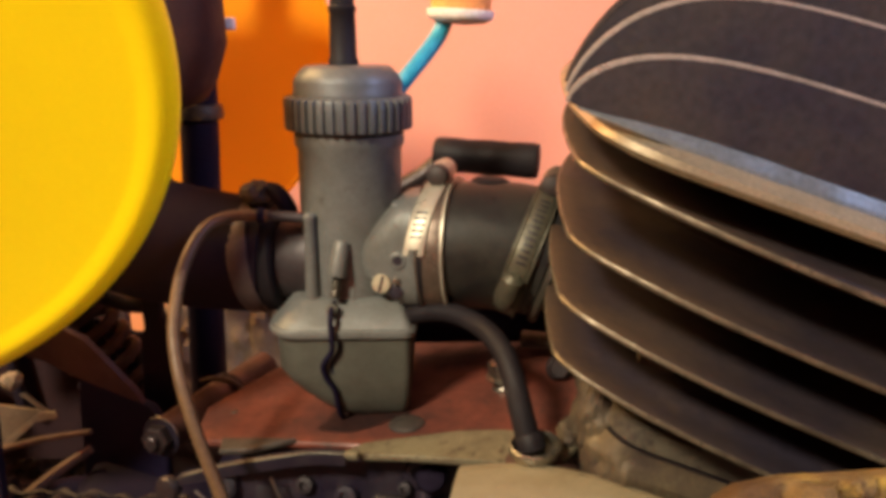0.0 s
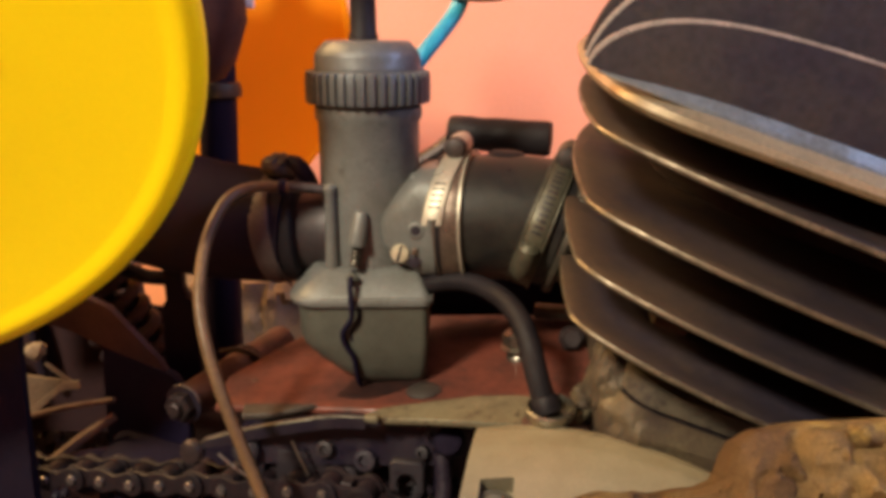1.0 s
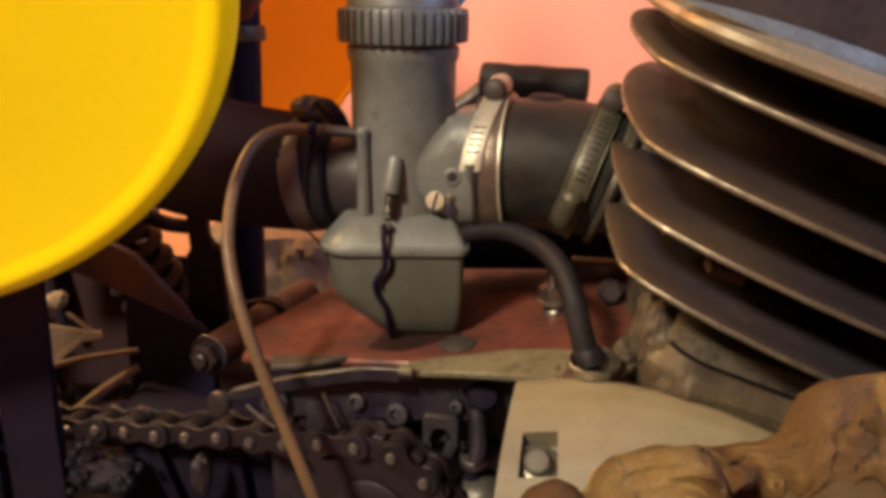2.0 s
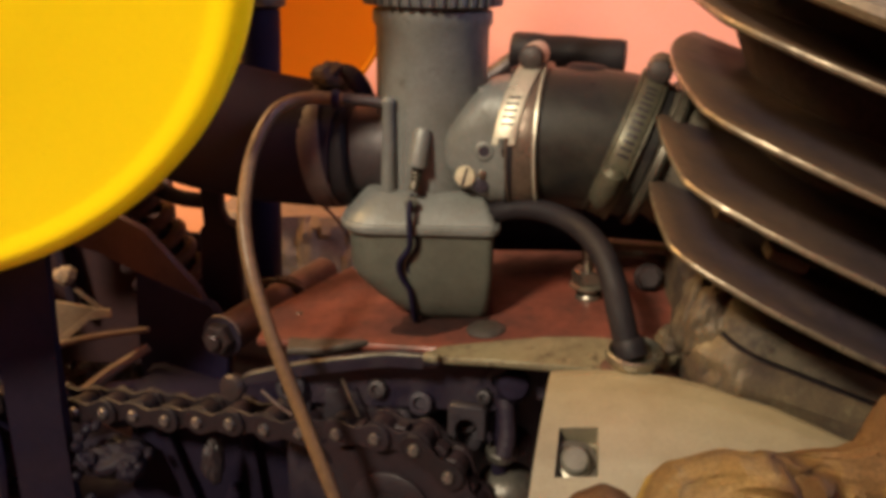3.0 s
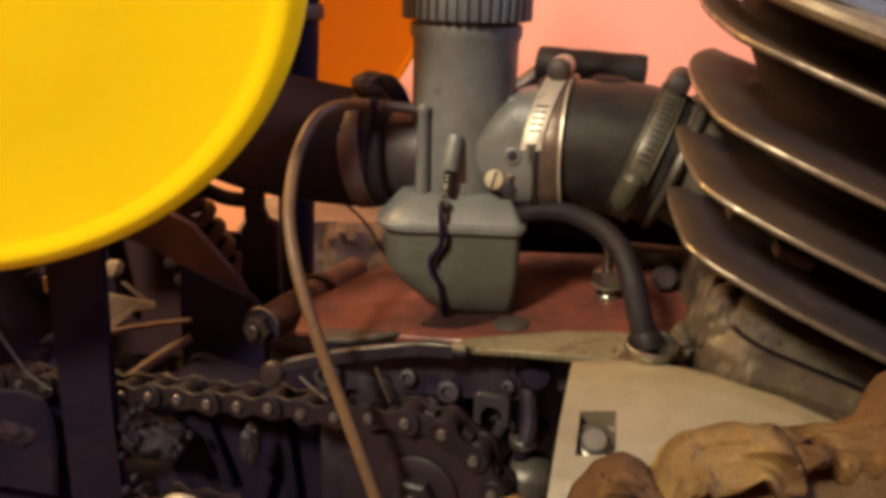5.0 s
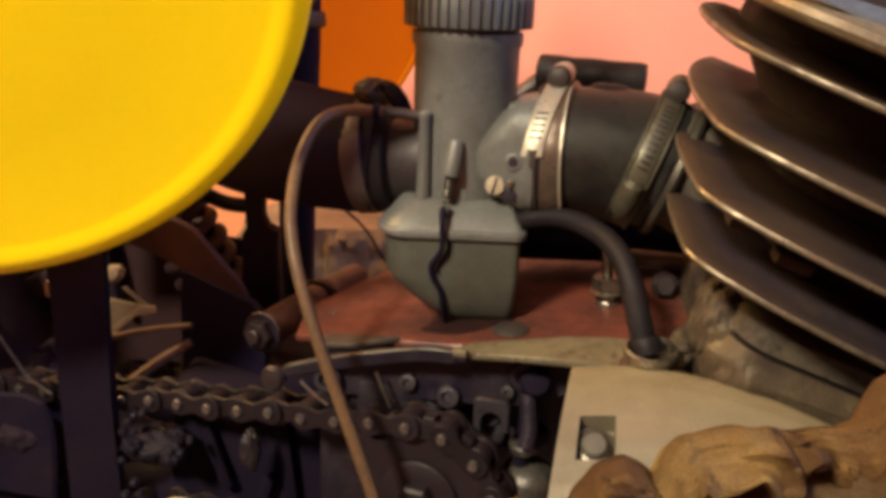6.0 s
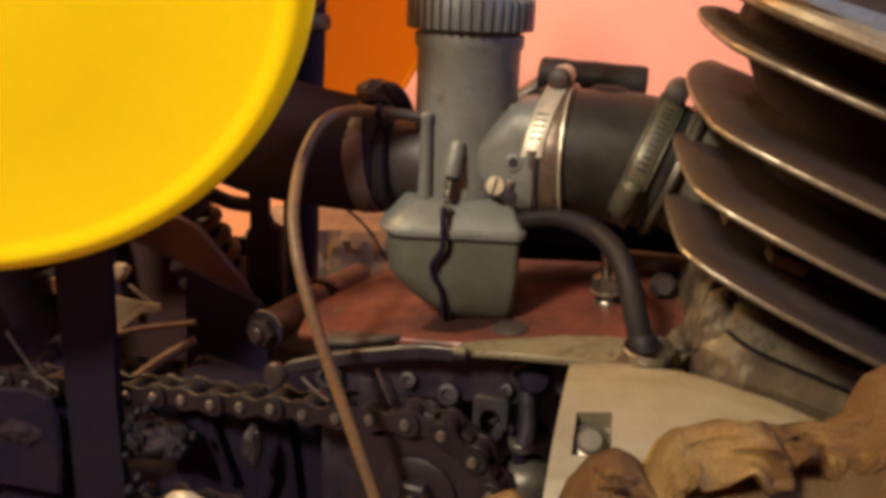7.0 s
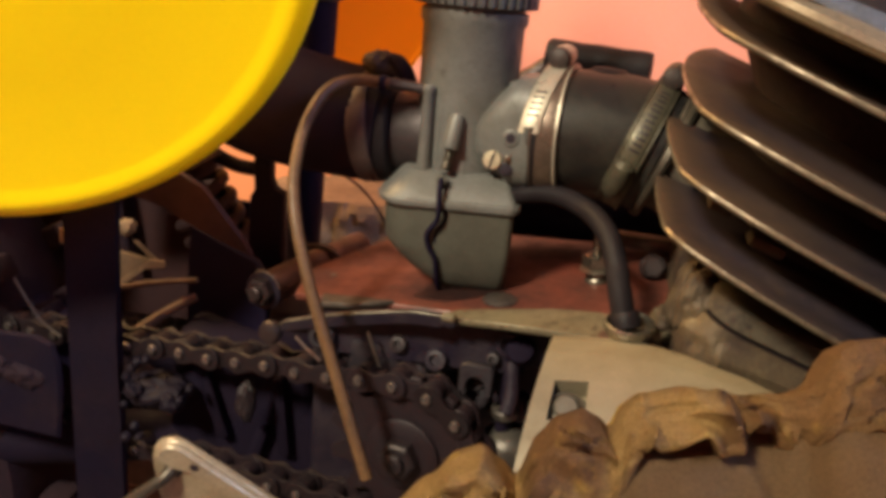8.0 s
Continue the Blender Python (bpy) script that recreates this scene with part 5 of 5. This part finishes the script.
# ---- number plates ----
def number_plate(name, centre, normal, r, mat, label, hole):
    """A round dished plastic plate with a rolled rim."""
    ob = thing(name, Vector(centre) - Vector((0, 0, r)), label, "number plate", "round number plates")
    part("disc", lathe([(1.2, -2.2), (r * 0.5, -2.4), (r * 0.86, -2.7), (r * 0.88, -2.4), (r * 0.90, -1.9), (r * 0.92, -1.6), (r * 0.935, -1.7), (r * 0.95, -2.2), (r * 0.963, -2.8), (r * 0.975, -3.7), (r * 0.986, -4.9), (r * 0.995, -6.5), (r, -8.4), (r * 0.995, -9.6), (r * 0.982, -9.4), (r * 0.965, -7.0), (r * 0.9, -5.2), (r * 0.5, -4.8), (1.2, -4.6)], centre, normal, 128), mat, ob)
    if hole:
        m = frame_of(centre, normal)
        o = Vector(hole) + Vector(normal).normalized() * 0.2
        part("fixing_screw", lathe([(1.0, -3), (3.0, -2.4), (3.0, -1.6), (2.2, -0.9), (0.8, -0.8)], o, normal, 18), "black_steel", ob, "dark fixing screw")
        # dark bar on the screw head for the shade in its slot
        part("slot", block(o - Vector(normal).normalized() * 0.75, (4.0, 0.6, 0.5), frame_of(o, normal).to_3x3(), 0), "grease", ob)
    return ob


PN = Vector((0.38, -0.875, -0.303)).normalized()
PC = Vector((-155.2, 183.8, 481.8))
hole_at = Vector((-122, 0, 489))
hole_at.y = PC.y - (PN.x * (hole_at.x - PC.x) + PN.z * (hole_at.z - PC.z)) / PN.y
number_plate("number_plate", PC, PN, 93.9, "yellow_plastic", "round glossy yellow plastic number plate with a rolled rim", hole_at)
number_plate("number_plate", (-143, 420, 484), (0.1, 0.99, -0.1), 93, "backlit_plastic", "round yellow plastic number plate on the far side, coloured orange as if backlit", None)

# ---- fuel line and filter, footrest ----
fuel = thing("fuel_hose", (-6, 294, 475), "bright blue rubber fuel hose from the filter to the carburettor", "hose")
part("hose", tube([(-22, 291, 470), (-17, 290, 478.5), (-12, 291.5, 485), (-7, 295, 491), (-1.5, 299, 498.5), (1.5, 301, 506)], 3.0, 16), "blue_hose", fuel)
filt = thing("fuel_filter", (6, 301, 502), "white plastic fuel filter cup with amber fuel", "fuel filter")
part("cup", lathe([(2.6, 0), (8.5, 0.6), (11.2, 1.8), (12.0, 3.2), (12.0, 5), (10.6, 5.2)], (6, 301, 502.0), (0.05, 0.0, 1), 36), "white_plastic", filt)
part("bowl", lathe([(10.6, 2.8), (10.8, 8), (10.8, 26), (8, 28)], (6, 301, 502.4), (0.05, 0, 1), 36), "amber_plastic", filt, "amber translucent filter bowl")
peg = thing("footrest", (20, 350, 440), "black rubber-covered footrest on a bent steel arm", "footrest")
pegd = Vector((43, -11, -1.5)).normalized()
part("rubber", lathe([(4.0, -1), (6.9, -0.6), (7.6, 0.6), (7.7, 8), (7.3, 14), (7.7, 22), (7.4, 32), (7.8, 42), (7.3, 44.6), (4, 45)], (-2.5, 358, 447.4), pegd, 28), "rubber_black", peg)
part("arm", tube([(5, 357, 445.5), (-2, 358, 443), (-10, 358, 437), (-22, 358, 431), (-40, 356, 428)], 4.4, 14), "dark_bolt", peg)

# ---- far clutter ----
def facet(p, k):
    """Crumpled facets: each cell of a random pattern is a small tilted plane, with a soft crease round it."""
    q = p * k + 0.12 * noise.noise_vector(p * k * 2.1)
    dist, cells = noise.voronoi(q)
    w = min(1.0, (dist[1] - dist[0]) / 0.22)
    return ((q - cells[0]).dot(noise.noise_vector(cells[0] * 7.31) * 3.2) + 0.45) * w * w * (3 - 2 * w)


cable = thing("control_cable", (-100, 410, 350), "thin reddish-brown control cable sagging below the air hose", "cable")
part("wire", tube([(-122, 408, 373), (-112, 410, 372), (-99, 410, 368), (-85.6, 410, 356), (-74, 409, 338)], 0.8, 8), "rust_brown", cable)
part("ferrule", lathe([(0.8, 0), (1.6, 0.4), (1.6, 5), (0.8, 5.6)], (-121, 408.2, 373), (-1, -0.1, 0.1), 12), "steel_dull", cable)
# a full paper sack by the wall
sack = thing("paper_sack", (-120, 590, -20), "crumpled olive-brown paper sack standing by the wall", "sack")
ring = [Vector((x, y, 0)) for x, y in rounded(-206, -36, 562, 640, 16, 8)]
fine = []
for p, q in zip(ring, ring[1:] + ring[:1]):
    steps = max(1, int((q - p).length / 3.2))
    fine += [p.lerp(q, k / steps) for k in range(steps)]
loops = []
for k in range(61):
    z = -20 + 330 * k / 60
    shrink = 0.985 - 0.10 * max(0.0, (z - 303) / 7) ** 2
    loop = []
    for p in fine:
        q = Vector((-121 + (p.x + 121) * shrink, 601 + (p.y - 601) * shrink, z))
        w = Vector((q.x * 0.045, q.y * 0.045, q.z * 0.045 + 4.4))
        push = 5.0 * facet(w, 1.0) + 2.4 * facet(w, 2.3) + 1.0 * noise.noise(w * 5)
        out = Vector((p.x + 121, 2.2 * (p.y - 601), 0)).normalized()
        loop.append(q + out * push * min(1.0, (z + 20) / 12) + Vector((0, 0, 1.6 * noise.noise(w * 1.6) * max(0.0, (z - 290) / 20))))
    loops.append(loop)
part("bag", skin(loops), "sack_paper", sack)
for a, b, r in (((-158.5, 272, 329), (-134, 281, 346), 2.5), ((-176, 286, 341.4), (-133, 280, 353.6), 1.5)):
    stick = thing("wood_splint", a, "pale split wooden splint leaning behind the frame", "splint", "wood splints")
    part("splint", tube([a, ((a[0] + b[0]) / 2, (a[1] + b[1]) / 2, (a[2] + b[2]) / 2 + 1), b], (r, r * 0.7), 7, 3), "splint_wood", stick)

card = thing("folded_card", (-172, 300, 338), "torn tan cardboard folded into a wedge behind the strut", "cardboard")
part("panel", prism([(-20, 17), (-4, 14.8), (11.4, 12.0), (-3, -0.4), (-20, -8)], (-172, 301, 339), (1, 0.06, 0), (0, 0.12, 1), 1.2, 0.3), "card_tan", card)
part("flap", prism([(-6, -3.5), (-3, -1.6), (9, 9.0), (17.6, 10.6), (17.2, 13.4), (11, 13.2), (-5, 0.6)], (-172, 297.5, 339.6), (1, 0.03, 0), (0, 0.05, 1), 1.0, 0.3), "straw", card, "pale torn flap")
part("strip", prism([(3.2, 21), (5.2, 21.4), (17, 11.2), (15.8, 9.6)], (-172, 298.5, 339), (1, 0.02, 0), (0, 0.05, 1), 0.8, 0.2), "card_tan", card)
wad = thing("paper_wad", (-171, 302, 362), "small pale crumpled paper wad on the folded cardboard", "paper wad")
bm = bmesh.new()
bmesh.ops.create_icosphere(bm, subdivisions=4, radius=1)
for v in bm.verts:
    q = v.co.copy()
    f = 1 + 0.28 * noise.noise(q * 1.7) + 0.16 * noise.noise(q * 4.1) - 0.10 * abs(noise.noise(q * 7))
    v.co = Vector((-171.4 + 4.2 * f * q.x, 300 + 4 * f * q.y, 365.6 + 3.6 * f * q.z))
part("wad", bm, "straw", wad)

# ---- crumpled rag in front ----
rag = thing("rag", (40, 120, 340), "crumpled mustard-brown oily rag lying over the engine cover", "rag")
CREST = ((-60, 345), (-36, 360), (-23, 375), (-18.5, 381.5), (-13, 384), (-8.5, 381), (-4.6, 377.5), (-1.6, 388), (2.4, 393.4), (7, 395.4), (10.6, 394), (12.6, 391.6), (14.4, 397.5), (18, 400.6), (27, 403.4), (31, 403), (37, 402), (46, 403.6), (49.6, 406), (51.6, 414.6), (56, 417.4), (64, 419), (140, 426))


def crest(x):
    for (a, p), (c, q) in zip(CREST, CREST[1:]):
        if a <= x <= c:
            k = (x - a) / (c - a)
            return p + (q - p) * (0.4 * k + 0.6 * k * k * (3 - 2 * k))
    return CREST[-1][1]


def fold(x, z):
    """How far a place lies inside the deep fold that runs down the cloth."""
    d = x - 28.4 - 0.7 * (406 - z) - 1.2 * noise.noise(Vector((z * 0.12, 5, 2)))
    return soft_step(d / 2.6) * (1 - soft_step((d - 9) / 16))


def crumple(x, y, z, much):
    p = Vector((x * 0.05, y * 0.05 + z * 0.02, 2.3))
    lift = much * (4.4 * facet(p, 1.0) + 2.5 * facet(p, 2.7) + 0.5 * facet(p, 7.0) + 1.2 * noise.noise(p * 1.7) + 0.5 * noise.noise(p * 5) + 0.35 * noise.noise(p * 14) + 0.3 * noise.noise(p * 34))
    return Vector((x + much * 1.6 * noise.noise(p * 2.1 + Vector((4, 4, 4))), y - lift * 0.7 + 5.5 * min(1.0, much) * fold(x, z), z + lift * 0.5))


def sheet(line, cols, x0, x1):
    """A crumpled sheet: line(x) gives the places and roughness across it."""
    bm = bmesh.new()
    rows = [[bm.verts.new(crumple(x0 + (x1 - x0) * i / cols, *q)) for q in line(x0 + (x1 - x0) * i / cols)] for i in range(cols + 1)]
    for a, b in zip(rows, rows[1:]):
        for k in range(len(a) - 1):
            bm.faces.new((a[k], b[k], b[k + 1], a[k + 1]))
    # mask: one bump's own dark tint, and painted shade in and beside the fold
    oily = bm.verts.layers.float.new("dark_tint")
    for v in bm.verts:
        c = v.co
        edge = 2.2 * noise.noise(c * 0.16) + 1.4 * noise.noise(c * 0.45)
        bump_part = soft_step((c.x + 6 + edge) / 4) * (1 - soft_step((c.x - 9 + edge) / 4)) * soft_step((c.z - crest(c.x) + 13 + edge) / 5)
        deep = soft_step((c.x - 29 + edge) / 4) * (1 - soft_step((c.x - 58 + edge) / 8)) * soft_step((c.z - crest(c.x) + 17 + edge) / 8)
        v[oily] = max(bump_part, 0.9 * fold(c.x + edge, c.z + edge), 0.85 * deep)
    bmesh.ops.solidify(bm, geom=bm.faces[:], thickness=0.8)
    return bm


def bend(points, per=14):
    return [tuple(q) for q in spline([(y, z, m) for y, z, m in points], per)]


def ridge(x):
    """Across the folds: up behind, over the crest, and curled back under in front."""
    c = crest(x)
    hang = max(0.0, min(1.0, (x - 12) / 8))
    low = 5.0 + 6.0 * noise.noise(Vector((x * 0.11, 3, 1))) + 2.6 * noise.noise(Vector((x * 0.33, 3, 1))) + 9.0 * max(0.0, min(1.0, (x - 43) / 9))
    near = 126.5 - 2 * noise.noise(Vector((x * 0.09, 8, 1)))
    return bend([(152, c - 44, 0.3), (144, c - 8, 0.4), (137, c, 0.3), (131, c - 0.8, 1.1), (near, c - low * 0.6, 1.3), (near - 1.5, c - low - 0.4, 1.2), (near - 4 + 6 * hang, c - low - 2 - 8 * (1 - hang), 0.6), (near - 12 + 22 * hang, c - low - 3.5 - 24 * (1 - hang), 0.5)])


def face(x):
    """The large flat brown face below the folds."""
    c = crest(x) if x > 14 else 397
    return bend([(134, c - 5, 0.1), (127, c - 10.5, 0.2), (112, c - 25, 0.35), (92, c - 46, 0.4)], 16)


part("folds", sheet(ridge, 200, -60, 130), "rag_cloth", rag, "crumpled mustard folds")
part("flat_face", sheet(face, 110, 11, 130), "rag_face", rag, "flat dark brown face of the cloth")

# crumpled paper lying on the crate behind
paper = thing("crumpled_paper", (-255, 455, 240), "crumpled tan wrapping paper lying on the crate", "paper")
bm = bmesh.new()
rows = []
for i in range(61):
    row = []
    for j in range(61):
        x, z = -300 + 1.62 * i, 225 + 1.75 * j
        q = Vector((x * 0.055, z * 0.055, 9.1))
        h = 9 * facet(q, 1.0) + 4 * facet(q, 2.2)
        row.append(bm.verts.new((x, 462 - h, z)))
    rows.append(row)
for a, b in zip(rows, rows[1:]):
    for k in range(60):
        bm.faces.new((a[k], b[k], b[k + 1], a[k + 1]))
bmesh.ops.solidify(bm, geom=bm.faces[:], thickness=0.5)
part("sheet", bm, "paper_brown", paper)

# ---- rear of the machine ----
swing = thing("swing_arm", (-250, 268, 240), "black painted tubular swing arm holding the rear wheel", "swing arm")
part("arm", tube([(-96, 276, 296), (-200, 272, 276), (-430, 262, 246)], 11, 24, 6), "black_rough", swing)
part("arm", tube([(-96, 352, 296), (-200, 352, 276), (-430, 352, 246)], 11, 24, 6), "black_rough", swing)
part("pivot", tube([(-98, 266, 296), (-98, 360, 296)], 13, 24, 3), "black_rough", swing)
wheel = part("wheel", lathe([(190, -30), (225, -44), (244, -38), (254, -20), (257, 0), (254, 20), (244, 38), (225, 44), (190, 30)], (-452, 300, 244), (0, 1, 0), 96), "tyre_rubber", swing, "black knobbly rear tyre")
part("rim", lathe([(176, -22), (188, -30), (194, -26), (186, 0), (194, 26), (188, 30), (176, 22)], (-452, 300, 244), (0, 1, 0), 72, cap=False), "oily_metal", wheel)
part("hub", lathe([(14, -52), (34, -46), (34, 46), (14, 52)], (-452, 300, 244), (0, 1, 0), 32), "steel_dull", wheel)
for i in range(18):
    a = 2 * math.pi * i / 18
    d = Vector((math.cos(a), 0, math.sin(a)))
    e = Vector((math.cos(a + 0.5), 0, math.sin(a + 0.5)))
    part("spoke", tube([Vector((-452, 300 + (34 if i % 2 else -34), 244)) + e * 33, Vector((-452, 300, 244)) + d * 184], 1.3, 6, straight=True), "steel_dull", wheel)
bm = bmesh.new()
for i in range(60):
    a = 2 * math.pi * i / 60
    for off in ((-26, 26), (-9, 9))[i % 2]:
        d = Vector((math.cos(a), 0, math.sin(a)))
        block(Vector((-452, 300 + off, 244)) + d * 258, (14, 15, 11), Matrix.Rotation(-a, 3, "Y"), 2.2, bm=bm)
part("tread", bm, "tyre_rubber", wheel)
case = thing("gearbox_case", (-80, 300, 240), "oily black gearbox casting behind the chain", "gearbox")
part("casting", block((-96, 300, 280), (92, 72, 110), Matrix.Rotation(0.08, 3, "Y"), 7), "black_rough", case)
for k, (x, z) in enumerate(((-120, 312), (-92, 308), (-70, 318), (-104, 286))):
    part("rib", block((x, 262, z), (5, 6, 34), Matrix.Rotation(0.2 * k - 0.3, 3, "Y"), 1.4), "black_rough", case)
# crate added as a dark backing in front of the lit wall
crate = thing("wooden_crate", (-258, 508, -20), "dark brown wooden crate added to cover the lit wall", "crate")
for k in range(7):
    part("plank", block((-258, 500 + 0.6 * (k % 2), 6 + 52 * k), (108, 7, 48), Matrix.Rotation(0.01 * ((k % 3) - 1), 3, "Y"), 1.5), "rust_brown", crate)
for x in (-300, -214):
    part("post", block((x, 508, 166), (14, 8, 372), None, 1.5), "rust_brown", crate)

# dark sheets added to hide the wall, cut to fit the camera's view
guard = thing("rear_screen", (-250, 330, 330), "dark sheets added to cover the lit wall at the left", "mudguard")
part("sheet", skin([[Vector((x, y, z + 0.18 * (y - 300) ** 2 / 40 * -0.05)) for x, z in ((-190, 330), (-196, 372), (-210, 420), (-236, 470), (-240, 468), (-214, 418), (-201, 371), (-195, 330))] for y in (345, 358, 372, 386, 400)]), "hose_black", guard)
part("side_sheet", prism([(-330, 436), (-200, 430), (-174, 404), (-166, 376), (-166, 300), (-330, 300)], (0, 357, 0), (1, 0, 0), (0, 0, 1), 3.0, 0.6), "brown_plastic", guard, "brown sheet added to cover the lit wall")
part("skirt", prism([(-158, 376), (-146, 374), (-139, 369), (-122, 368.5), (-119, 330), (-162, 330)], (0, 347, 0), (1, 0, 0), (0, 0, 1), 3.0, 0.6), "hose_black", guard)
part("bead", tube([(-193, 344, 330), (-199, 344, 372), (-213, 344, 420), (-238, 344, 470)], 2.2, 10), "hose_black", guard, "rolled edge of the added sheet")
